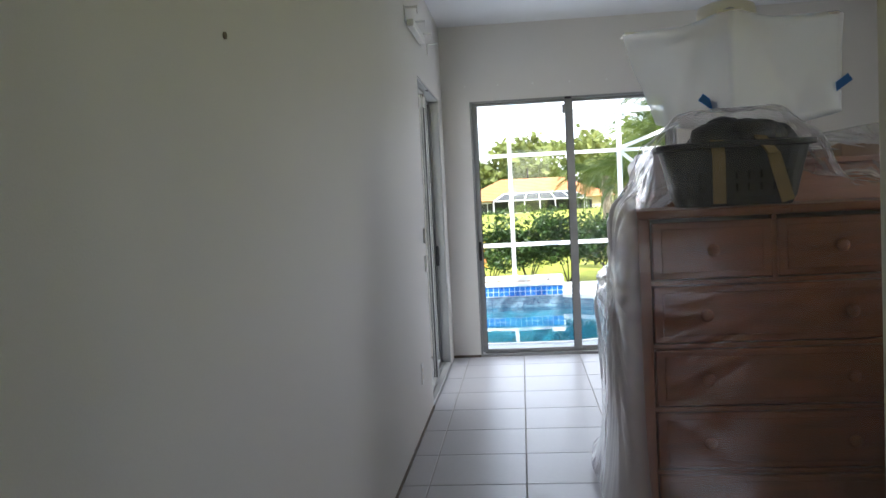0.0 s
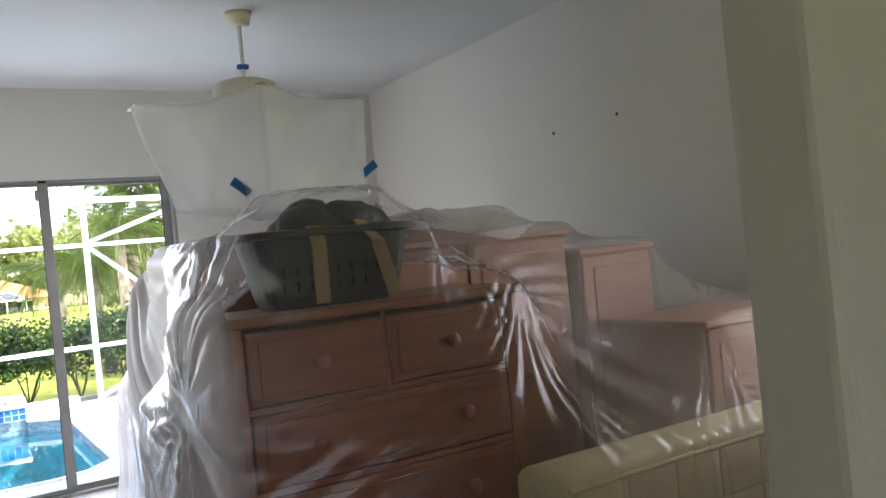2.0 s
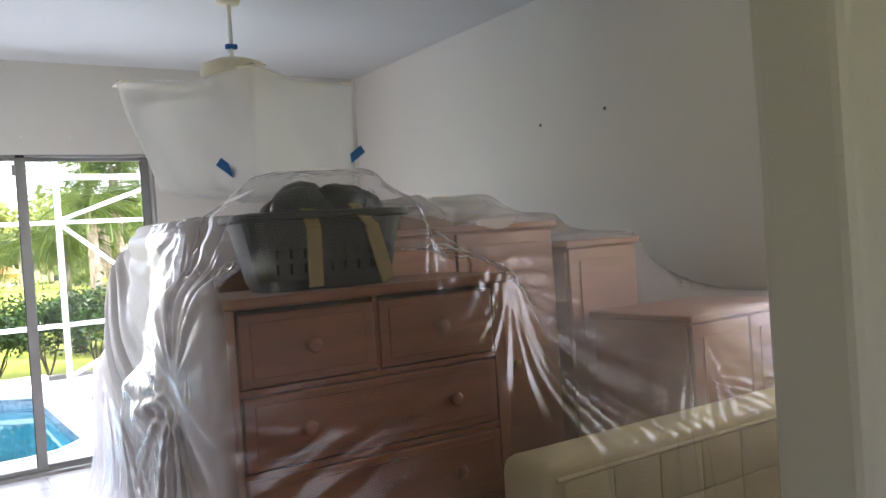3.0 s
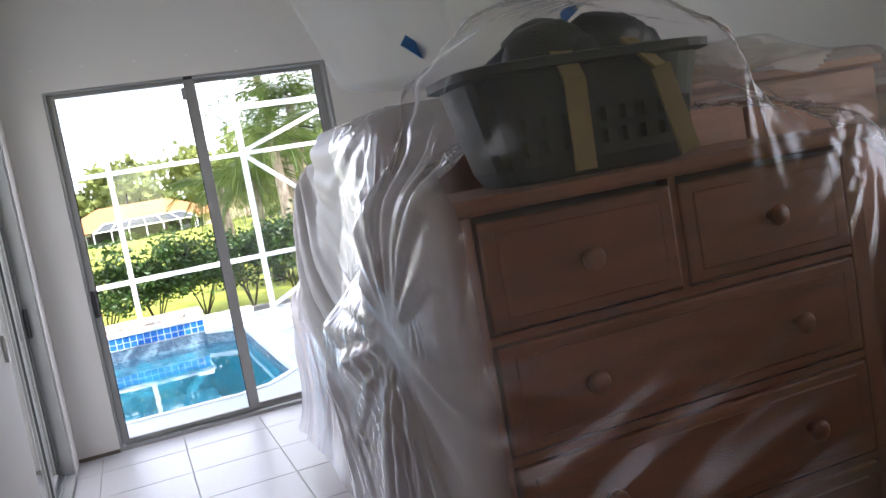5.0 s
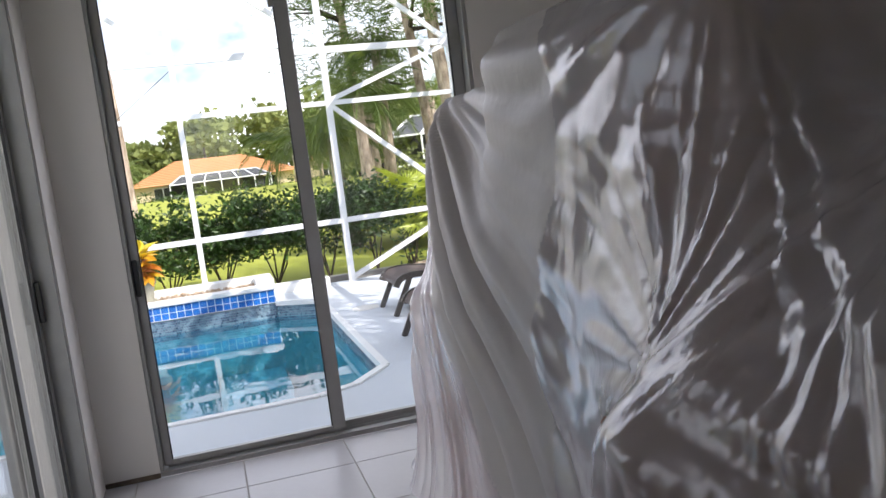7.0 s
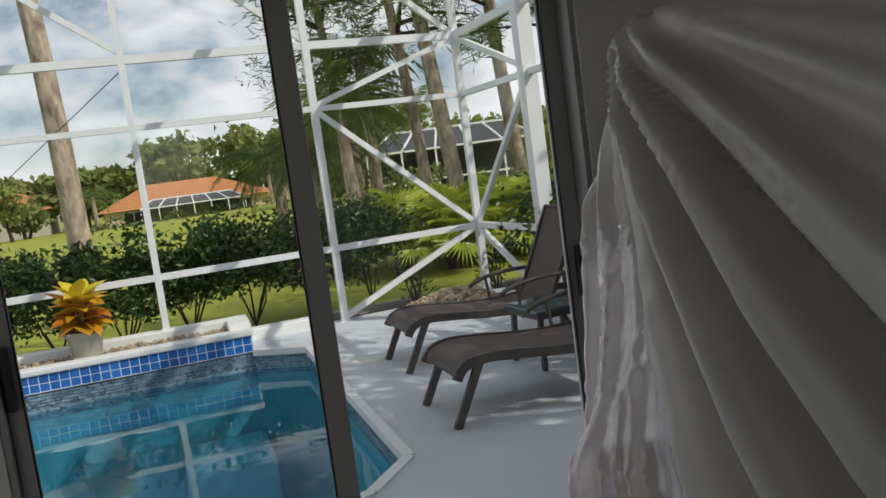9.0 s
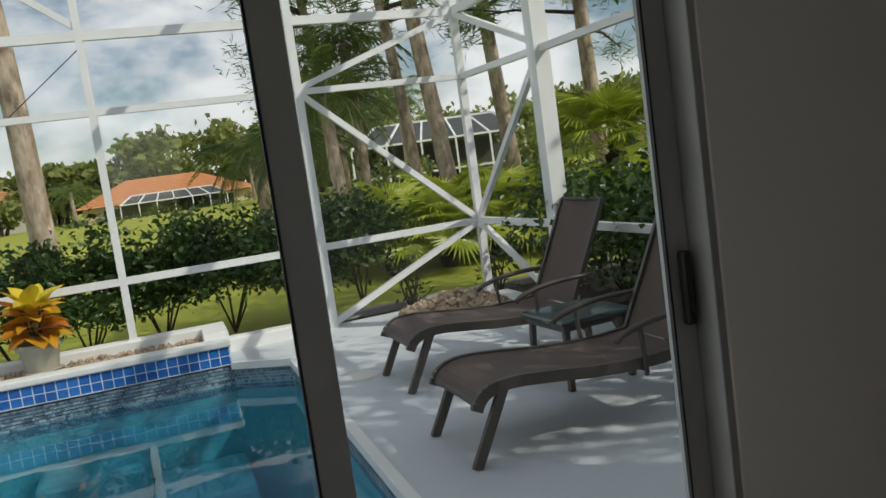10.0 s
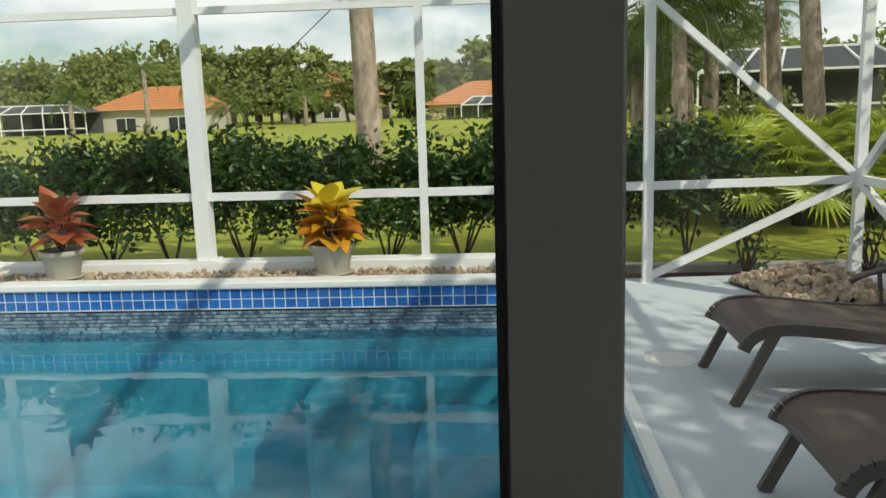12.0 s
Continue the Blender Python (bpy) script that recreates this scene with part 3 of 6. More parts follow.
solid("pool_steps", bm, M_POOL, "plastered steps under the pool water", "pool steps")
WATER_Z = -0.25
bm = bmesh.new()
bm.faces.new([bm.verts.new((x, y, WATER_Z)) for x, y in POOL])
bmesh.ops.recalc_face_normals(bm, faces=bm.faces)
if bm.faces[:][0].normal.z < 0:
    bmesh.ops.reverse_faces(bm, faces=bm.faces)
solid("water", bm, M_WATER, "clear blue pool water with soft ripples", "water")
coping = thing("pool_coping", "white rounded concrete edge round the pool", "pool edge", pose(0, 0, DECK), kind="structure")
ring = POOL[:5]
for (x0, y0), (x1, y1) in zip([(0.87, 4.78)] + ring, ring):
    part("coping_edge", beam(bmesh.new(), (x0, y0, -0.012), (x1, y1, -0.012), 0.055, 0.05), M_COPE, coping)

# raised planter wall along the back of the pool
solid("planter_wall", boxes(((-7.0, 4.80, -1.3), (0.862, 4.93, 0.03)), ((-7.0, 4.93, -0.2), (0.862, 5.25, 0.02))), M_TGROUT, "raised pool wall behind the tiles", "wall")
bm = bmesh.new()
box(bm, (-7.0, 4.775, 0.03), (0.885, 4.93, 0.08), 0.012, 2)
solid("planter_cap", bm, M_COPE, "white painted cap of the raised planter", "wall cap")
bm = bmesh.new()
box(bm, (-7.0, 5.25, -0.2), (0.885, 5.42, 0.125), 0.01, 2)
box(bm, (0.70, 4.93, 0.0), (0.885, 5.25, 0.125), 0.01, 2)
solid("planter_kerb", bm, M_COPE, "white painted kerb under the pool screen", "kerb")
solid("screen_kerb", boxes(((0.887, 5.26, -0.2), (1.5, 5.42, 0.0)), bevel=0.01), M_COPE, "white painted kerb stub at the deck's edge", "kerb")
solid("lawn_kerb", boxes(((1.5, 5.98, -0.3), (5.4, 6.08, -0.10)), bevel=0.01), M_KERB, "weathered concrete edging along the lawn", "kerb")
solid("mulch_bed", boxes(((0.9, 5.43, -0.4), (5.4, 5.975, -0.165)), ((3.46, -2.0, -0.4), (5.4, 5.43, -0.155))), M_MULCH, "dark mulch bed beside the deck", "mulch")

# ---- screen cage over the pool ----
cage = thing("pool_cage", "white aluminium screen cage frame around the pool", "pool cage", pose(0, 5.3, 0))
TOP = 3.35


def cage_bar(name, p, q, w, h=None, up=(0, 0, 1)):
    part(name, beam(bmesh.new(), (p[0], p[1] - 5.3, p[2]), (q[0], q[1] - 5.3, q[2]), w, h or w, up), M_CAGE, cage)


BACK = [(-6.2, 5.34, 0.125, 0.055), (-4.6, 5.34, 0.125, 0.11), (-2.98, 5.34, 0.125, 0.055), (-1.38, 5.34, 0.125, 0.11), (0.206, 5.34, 0.125, 0.055), (1.762, 5.385, DECK, 0.065), (3.235, 5.51, DECK, 0.065)]
SIDE = [(3.31, 4.12, DECK, 0.125), (3.34, 1.9, DECK, 0.06), (3.34, 0.25, DECK, 0.06)]
for x, y, z, w in BACK + SIDE:
    cage_bar("post", (x, y, z), (x, y, TOP), w, w)
    part("base_plate", boxes(((x - w * 0.8, y - 5.3 - w * 0.8, z - 0.002), (x + w * 0.8, y - 5.3 + w * 0.8, z + 0.008))), M_CAGE, cage)
run = BACK + SIDE
for (x0, y0, _, w0), (x1, y1, _, w1) in zip(run, run[1:]):
    d = Vector((x1 - x0, y1 - y0, 0)).normalized()
    for z, h in ((0.580, 0.055), (1.86, 0.05), (2.425, 0.07), (TOP, 0.1)):
        cage_bar("rail", (x0 + d.x * w0 / 2, y0 + d.y * w0 / 2, z), (x1 - d.x * w1 / 2, y1 - d.y * w1 / 2, z), 0.05, h)
S = (3.235, 5.51)
B = (3.31, 4.19)
for p, q in (((1.775, 5.385, -0.06), (S[0] - 0.03, S[1], 0.565)), ((S[0] - 0.03, S[1], 0.61), (1.785, 5.385, 1.83)), ((1.785, 5.385, 1.89), (S[0] - 0.03, S[1], 2.40)),
             ((S[0], S[1] - 0.03, 0.555), (B[0], B[1], -0.05)), ((S[0], S[1] - 0.03, 0.625), (B[0], B[1], 1.78)), ((S[0], S[1] - 0.03, 2.40), (B[0], B[1], 1.93)),
             ((0.185, 5.34, 2.50), (-0.9, 5.34, TOP - 0.05)), ((1.745, 5.385, 2.48), (0.66, 5.36, TOP - 0.05)), ((S[0] - 0.03, S[1], 2.45), (2.1, 5.42, TOP - 0.05))):
    cage_bar("brace", p, q, 0.042, 0.05)
for x, y, z, w in BACK[1:]:
    cage_bar("roof_beam", (x, y - 0.03, TOP + 0.10), (x, 0.45, ZC + 0.32 + 0.25), 0.05, 0.1)
wire = thing("guy_wire", "thin steel guy wire with an eye bolt", "wire", pose(0.2, 5.42, 2.36))
part("cable", tube(bmesh.new(), [(0, 0, 0), (-1.9, 1.4, -1.25), (-3.6, 2.7, -2.55)], 0.004, 6), M_BRONZE, wire)
part("eye_bolt", tube(bmesh.new(), [(0.02 * math.cos(a), -0.05, 0.02 * math.sin(a)) for a in [k * math.tau / 12 for k in range(13)]], 0.005, 6, False), M_BRONZE, wire)


# ---- furniture under plastic ----
def chest_of_drawers(m):
    """Local x along the front, y to the back, origin at the middle of the front on the floor."""
    w, d, h = 0.907, 0.42, 1.208
    c = thing("chest_of_drawers", "red-brown wooden chest of drawers under a plastic sheet", "chest", m)
    part("carcass", boxes(((-w / 2, 0.012, 0.072), (-w / 2 + 0.045, d, h - 0.03)), ((w / 2 - 0.045, 0.012, 0.072), (w / 2, d, h - 0.03)), ((-w / 2 + 0.045, d - 0.02, 0.072), (w / 2 - 0.045, d, h - 0.03)), ((-w / 2 + 0.045, 0.012, 0.072), (w / 2 - 0.045, d - 0.02, 0.080)), bevel=0.003), M_WOODV, c)
    bm = bmesh.new()
    box(bm, (-w / 2 - 0.022, -0.022, h - 0.03), (w / 2 + 0.022, d + 0.005, h), 0.008, 2)
    part("top", bm, M_WOOD, c)
    bm = bmesh.new()
    box(bm, (-w / 2 - 0.012, -0.010, 0.0), (w / 2 + 0.012, d, 0.070), 0.006, 1)
    part("plinth", bm, M_WOOD, c)
    rows = 5
    z0, z1 = 0.082, h - 0.032
    rh = (z1 - z0) / rows
    for r in range(rows):
        zb = z0 + r * rh
        part("rail", boxes(((-w / 2 + 0.045, 0.014, zb - 0.008), (w / 2 - 0.045, 0.05, zb + 0.008))), M_WOOD, c)
        spans = [(-w / 2 + 0.05, -0.008), (0.008, w / 2 - 0.05)] if r == rows - 1 else [(-w / 2 + 0.05, w / 2 - 0.05)]
        for xa, xb in spans:
            bm = bmesh.new()
            box(bm, (xa, 0.008, zb + 0.012), (xb, 0.36, zb + rh - 0.012), 0.006, 2)
            box(bm, (xa + 0.03, 0.0055, zb + 0.034), (xb - 0.03, 0.010, zb + rh - 0.034), 0.003, 1)
            dr = part("drawer", bm, M_WOOD, c)
            xs = [(xa + xb) / 2] if xb - xa < 0.5 else [xa + 0.17, xb - 0.17]
            for kx in xs:
                bm = bmesh.new()
                lathe(bm, [(0.010, 0), (0.008, 0.012), (0.020, 0.020), (0.022, 0.028), (0.014, 0.034)], 14)
                kb = part("knob", bm, M_WOODV, dr, "turned wooden knob", True)
                kb.matrix_basis = pose(kx, 0.003, zb + rh / 2, 90)
    part("stile", boxes(((-0.008, 0.014, z0 + 4 * rh), (0.008, 0.05, z1))), M_WOOD, c)
    return c


chest_of_drawers(pose(1.182, -3.714, 0, 0, 0, -1.2))


def cabinet(name, label, lo, hi, material, doors=2, plinth=0.06, lip=0.015):
    """A plain case piece with doors on its front (towards -y)."""
    x0, y0, z0 = lo
    x1, y1, z1 = hi
    c = thing(name, label, "cabinet", pose((x0 + x1) / 2, (y0 + y1) / 2, z0))
    w, d, h = (x1 - x0) / 2, (y1 - y0) / 2, z1 - z0
    part("body", boxes(((-w, -d + 0.02, plinth), (w, d, h - 0.025)), bevel=0.003), material, c)
    part("top", boxes(((-w - lip, -d - lip, h - 0.025), (w + lip, d + lip, h)), bevel=0.005), material, c)
    part("plinth", boxes(((-w + 0.02, -d + 0.04, 0), (w - 0.02, d - 0.02, plinth))), material, c)
    for k in range(doors):
        a, b = -w + 2 * w * k / doors + 0.006, -w + 2 * w * (k + 1) / doors - 0.006
        dr = part("door", boxes(((a, -d, plinth + 0.01), (b, -d + 0.019, h - 0.032)), ((a + 0.05, -d - 0.006, plinth + 0.06), (b - 0.05, -d, h - 0.08)), bevel=0.003), material, c)
        part("knob", lathe(bmesh.new(), [(0.008, 0), (0.016, 0.015), (0.016, 0.022), (0.006, 0.028)], 12), M_BRASS, dr).matrix_basis = pose((a + b) / 2, -d - 0.005, h * 0.6, 90)
    return c


cabinet("nightstand", "brown wooden nightstand under a plastic sheet", (0.71, -3.24, 0), (1.25, -2.79, 0.92), M_WOODV, 1)
cabinet("wardrobe_cabinet", "tall brown wooden cabinet under a plastic sheet", (1.02, -2.65, 0), (1.75, -1.80, 1.42), M_WOODV, 2)
cabinet("tv_cabinet", "brown wooden cabinet near the window under plastic", (1.12, -1.77, 0), (1.95, -0.95, 1.36), M_WOODV, 2)
cabinet("bedside_chest", "low wooden bedside chest under a plastic sheet", (0.95, -1.70, 0), (1.09, -1.08, 0.78), M_WOODV, 1)
cabinet("dresser", "brown wooden dresser under a plastic sheet", (2.39, -3.81, 0), (3.05, -3.32, 0.99), M_PINKWOOD, 2)
cabinet("sideboard", "pinkish wooden sideboard behind the chest under plastic", (1.32, -3.23, 0), (2.28, -2.72, 1.37), M_PINKWOOD, 2)
cabinet("corner_cabinet", "pinkish wooden cabinet under a plastic sheet", (2.31, -3.28, 0), (2.70, -2.70, 1.28), M_PINKWOOD, 1)

bx = thing("cardboard_box", "brown cardboard box on the sideboard under plastic", "box", pose(1.72, -3.02, 1.37))
part("body", boxes(((-0.12, -0.15, 0), (0.12, 0.15, 0.05)), bevel=0.003), M_CARD, bx)
for s in (-1, 1):
    part("flap", boxes(((min(0, s * 0.118), -0.148, 0.051), (max(0, s * 0.118), 0.148, 0.054))), M_CARD, bx)
part("tape_strip", boxes(((-0.02, -0.151, 0.055), (0.02, 0.151, 0.056))), M_STRAP, bx)

# pillow on the sideboard, and a mattress on edge in front of the dresser
bm = bmesh.new()
bmesh.ops.create_grid(bm, x_segments=16, y_segments=12, size=0.5)
grid = [v.co.copy() for v in bm.verts]
bm.free()
pv, pf = [], []
for side in (1, -1):
    for g in grid:
        u, v = g.x * 2, g.y * 2
        k = max(0, (1 - abs(u) ** 2.6)) ** 0.5 * max(0, (1 - abs(v) ** 2.6)) ** 0.5
        pv.append((g.x * 0.5, g.y * 0.40, side * 0.07 * k))
nxp = 17
for b in range(2):
    for j in range(12):
        for i in range(16):
            q = b * len(grid) + j * nxp + i
            pf.append((q, q + 1, q + nxp + 1, q + nxp) if b == 0 else (q + nxp, q + nxp + 1, q + 1, q))
pl = solid("pillow", raw_mesh("pillow", pv, pf, M_QUILT, True), None, "plump cream pillow on the sideboard under plastic", "pillow", "", pose(1.98, -2.78, 1.44, 0, -2, 8))

mt = thing("mattress", "cream quilted mattress standing on edge under plastic", "mattress", pose(2.03, -3.98, 0))
bm = bmesh.new()
box(bm, (-0.58, -0.11, 0.0), (1.0, 0.11, 0.70), 0.045, 3)
part("core", bm, M_QUILT, mt, smooth=True)
qn = 8
for a in range(qn):
    for b in range(4):
        bm = bmesh.new()
        box(bm, (-0.53 + a * 0.187, -0.117, 0.06 + b * 0.149), (-0.53 + a * 0.187 + 0.186, -0.108, 0.06 + b * 0.149 + 0.148), 0.006, 2)
        part("quilted_panel", bm, M_QUILT, mt, smooth=True)
for z in (0.05, 0.66):
    part("piping", tube(bmesh.new(), [(-0.55, -0.112, z), (0.97, -0.112, z)], 0.008, 8), M_QUILT, mt)

# dark basket with straps on the chest
bg = thing("strapped_basket", "dark basket full of things tied with olive straps", "basket", pose(1.085, -3.555, 1.210, 0, 0, -3))
bm = bmesh.new()
prof = [(0.00, 0.19, 0.10), (0.03, 0.205, 0.115), (0.195, 0.245, 0.135), (0.20, 0.268, 0.150), (0.216, 0.268, 0.150), (0.22, 0.24, 0.13)]
seg = 28
rings = []
for z, a, b in prof:
    ring_v = []
    for k in range(seg):
        t = k * math.tau / seg
        cs, sn = math.cos(t), math.sin(t)
        ring_v.append(bm.verts.new((a * math.copysign(abs(cs) ** 0.45, cs), b * math.copysign(abs(sn) ** 0.45, sn), z)))
    rings.append(ring_v)
for a, b in zip(rings, rings[1:]):
    for k in range(seg):
        bm.faces.new((a[k], a[(k + 1) % seg], b[(k + 1) % seg], b[k]))
bm.faces.new(rings[0][::-1])
bm.faces.new(rings[-1])
bk = part("basket", bm, M_BAG, bg)
for k in range(9):
    x = -0.16 + k * 0.04
    part("slot", boxes(((x - 0.009, -0.138 - 0.0, 0.05), (x + 0.009, -0.120, 0.075)), ((x - 0.009, -0.142, 0.09), (x + 0.009, -0.122, 0.115))), M_RUBBER, bk)
bm = bmesh.new()
rng = np.random.default_rng(5)
for k in range(9):
    r = bmesh.ops.create_icosphere(bm, subdivisions=2, radius=0.075)
    off = Vector((rng.uniform(-0.14, 0.14), rng.uniform(-0.06, 0.06), 0.215 + rng.uniform(0, 0.045)))
    for v in r["verts"]:
        v.co = Vector((v.co.x * 1.2, v.co.y, v.co.z * 0.8)) * (1 + 0.15 * noise.noise(v.co * 18 + off * 40)) + off
part("contents", bm, M_BAG, bg, smooth=True)
for x, tilt in ((-0.07, 0.0), (0.06, 0.09)):
    pts = [(x + tilt, -0.150, 0.01), (x + tilt * 0.5, -0.158, 0.17), (x, -0.10, 0.255), (x, 0.0, 0.285), (x, 0.10, 0.25), (x, 0.150, 0.16)]
    bm = bmesh.new()
    for a, b in zip(pts, pts[1:]):
        beam(bm, a, b, 0.042, 0.006, (0, -0.3, 1))
    part("strap", bm, M_STRAP, bg, "olive webbing strap")
for x in (-0.02, 0.13):
    part("handle", tube(bmesh.new(), [(x + 0.05 * math.cos(a), -0.02, 0.22 + 0.06 * math.sin(a)) for a in [math.pi * k / 12 for k in range(13)]], 0.006, 8), M_BLACK, bg, "thin dark carrying loop", True)


# ---- draped plastic ----
GRIP = 0.25


def drape(nx, ny, step, x0, y0, z0, solids, planes, rounds, seed, slack=1.0, up_edges=()):
    """Lets a square-meshed sheet fall over boxes: an array of points, ny by nx."""
    rng = np.random.default_rng(seed)
    gx_, gy_ = np.meshgrid(np.arange(nx) * step, np.arange(ny) * step)
    p = np.stack([x0 + gx_, y0 + gy_, np.full_like(gx_, z0)], -1)
    for ax, sgn, edge in up_edges:
        over = np.maximum(0, sgn * (p[..., ax] - edge))
        p[..., ax] -= sgn * over
        p[..., 2] += over
    p[..., 2] += rng.normal(scale=0.004, size=p.shape[:2])
    old = p.copy()
    st = step * slack
    links = []
    for dx, dy, ln, k in ((1, 0, st, 1.0), (0, 1, st, 1.0), (1, 1, st * 2 ** 0.5, 0.5), (1, -1, st * 2 ** 0.5, 0.5), (2, 0, 2 * st, 0.12), (0, 2, 2 * st, 0.12)):
        a = (slice(0, ny - dy) if dy >= 0 else slice(-dy, ny), slice(0, nx - dx))
        b = (slice(dy, ny) if dy >= 0 else slice(0, ny + dy), slice(dx, nx))
        links.append((a, b, ln, k))
    count = np.zeros((ny, nx, 1))
    for a, b, ln, k in links:
        count[a] += k
        count[b] += k
    for it in range(rounds):
        vel = (p - old) * 0.965
        old = p.copy()
        p = p + vel
        p[..., 2] -= 0.0011
        for _ in range(5):
            acc = np.zeros_like(p)
            for a, b, ln, k in links:
                d = p[b] - p[a]
                m = np.sqrt((d * d).sum(-1, keepdims=True)) + 1e-9
                d *= k * 0.5 * (m - ln) / m
                acc[a] += d
                acc[b] -= d
            p += acc / count * 1.7
            for lo, hi in solids:
                ins = np.all((p > lo) & (p < hi), -1)
                if ins.any():
                    q = p[ins]
                    gap = np.stack([q[:, 0] - lo[0], hi[0] - q[:, 0], q[:, 1] - lo[1], hi[1] - q[:, 1], hi[2] - q[:, 2]], 1)
                    gap[:, 4] *= 0.4
                    w = gap.argmin(1)
                    for f, (ax, val) in enumerate(((0, lo[0]), (0, hi[0]), (1, lo[1]), (1, hi[1]), (2, hi[2]))):
                        q[w == f, ax] = val
                    o = old[ins]
                    top = w == 4
                    q[top, :2] = o[top, :2] + (q[top, :2] - o[top, :2]) * GRIP
                    q[~top, 2] = o[~top, 2] + (q[~top, 2] - o[~top, 2]) * 0.8
                    p[ins] = q
                    old[ins] = o + (q - o) * 0.7
            for ax, sgn, val in planes:
                p[..., ax] = np.maximum(p[..., ax], val) if sgn > 0 else np.minimum(p[..., ax], val)
    return p


def finer(p, passes):
    """Smooths a sheet and doubles its mesh."""
    for _ in range(passes):
        q = np.pad(p, ((1, 1), (1, 1), (0, 0)), mode="reflect", reflect_type="odd")
        p = 0.5 * p + 0.125 * (q[:-2, 1:-1] + q[2:, 1:-1] + q[1:-1, :-2] + q[1:-1, 2:])
    a = np.empty((p.shape[0] * 2 - 1, p.shape[1], 3))
    a[::2], a[1::2] = p, (p[1:] + p[:-1]) / 2
    b = np.empty((a.shape[0], a.shape[1] * 2 - 1, 3))
    b[:, ::2], b[:, 1::2] = a, (a[:, 1:] + a[:, :-1]) / 2
    q = np.pad(b, ((1, 1), (1, 1), (0, 0)), mode="reflect", reflect_type="odd")
    return 0.5 * b + 0.125 * (q[:-2, 1:-1] + q[2:, 1:-1] + q[1:-1, :-2] + q[1:-1, 2:])


def taut(p, solids, planes, passes):
    """Pulls a draped sheet tight over the solids under it."""
    for _ in range(passes):
        q = p.copy()
        q[1:-1, 1:-1] = 0.4 * p[1:-1, 1:-1] + 0.15 * (p[:-2, 1:-1] + p[2:, 1:-1] + p[1:-1, :-2] + p[1:-1, 2:])
        p = q
        for lo, hi in solids:
            ins = np.all((p > lo) & (p < hi), -1)
            if ins.any():
                q = p[ins]
                gap = np.stack([q[:, 0] - lo[0], hi[0] - q[:, 0], q[:, 1] - lo[1], hi[1] - q[:, 1], hi[2] - q[:, 2]], 1)
                w = gap.argmin(1)
                for f, (ax, val) in enumerate(((0, lo[0]), (0, hi[0]), (1, lo[1]), (1, hi[1]), (2, hi[2]))):
                    q[w == f, ax] = val
                p[ins] = q
        for ax, sgn, val in planes:
            p[..., ax] = np.maximum(p[..., ax], val) if sgn > 0 else np.minimum(p[..., ax], val)
    return p


def blur(a, passes):
    for _ in range(passes):
        q = np.pad(a, ((1, 1), (1, 1), (0, 0)), mode="edge")
        a = 0.2 * (a + q[:-2, 1:-1] + q[2:, 1:-1] + q[1:-1, :-2] + q[1:-1, 2:])
    return a


def ridges(s, z, wave, rng):
    """Sharp pleats across s that wander and fade along z."""
    w = np.zeros_like(s)
    for k in range(6):
        f = wave * (0.6 + 0.55 * k) * rng.uniform(0.8, 1.2)
        r = np.abs(np.sin(s * f + rng.uniform(0, 6) + 0.7 * np.sin(z * (1.1 + 0.4 * k) + s * 1.9 * k))) ** 5
        w += r * np.maximum(0, 0.45 + 0.7 * np.sin(s * 3.1 * (k + 1) + z * 2.0 + k)) / (1 + 0.5 * k)
    return w


def folds(p, stars, seed, pleat=0.004, wave=9.0):
    """Adds faint pleats to the hanging parts of a sheet and rays of creases round points where it is pulled."""
    # outwards from a slab in the middle of the stack of furniture
    out = np.stack([p[..., 0] - 1.75, p[..., 1] - np.clip(p[..., 1], -3.15, -1.3), np.maximum(0, p[..., 2] - 1.0)], -1)
    out /= np.linalg.norm(out, axis=-1, keepdims=True) + 1e-6
    hang = np.clip((1.18 - p[..., 2]) / 0.15, 0, 1)
    west = np.clip(-out[..., 0], 0, 1) ** 2
    rng = np.random.default_rng(seed)
    move = hang * ridges(1.25 * np.arctan2(p[..., 1] + 2.4, 2.9 - p[..., 0]), p[..., 2], wave, rng) * pleat
    for (cx, cy, cz), (hx, hy), n_rays, reach, amp, soft in stars:
        d = p - np.array((cx, cy, cz))
        r = np.linalg.norm(d, axis=-1)
        ang = np.arctan2(d[..., 2], d[..., 0] * hx + d[..., 1] * hy)
        wob = ang * n_rays / 2 + 1.3 * np.sin(ang * 3 + n_rays) + 0.5 * np.sin(ang * 11 + cz * 9)
        ray = west * np.abs(np.sin(wob)) ** 0.8 if soft else np.arcsin(np.abs(np.sin(wob))) * 2 / np.pi
        ray *= 0.6 + 0.4 * np.sin(ang * 7.3 + n_rays)
        fall = np.clip(r / 0.10, 0, 1) * np.exp(-(r / reach) ** 2)
        move = move + amp * ray * fall * np.clip(r, 0, 0.35) / 0.35
    return p + out * move[..., None]


def sheet_mesh(name, p, material):
    ny, nx = p.shape[:2]
    k = np.arange(ny * nx).reshape(ny, nx)
    f = np.stack([k[:-1, :-1], k[:-1, 1:], k[1:, 1:], k[1:, :-1]], -1).reshape(-1, 4)
    return raw_mesh(name, p.reshape(-1, 3), f.tolist(), material, True)


def grow(lo, hi, by=0.03):
    return (np.array(lo) - by, np.array(hi) + by)


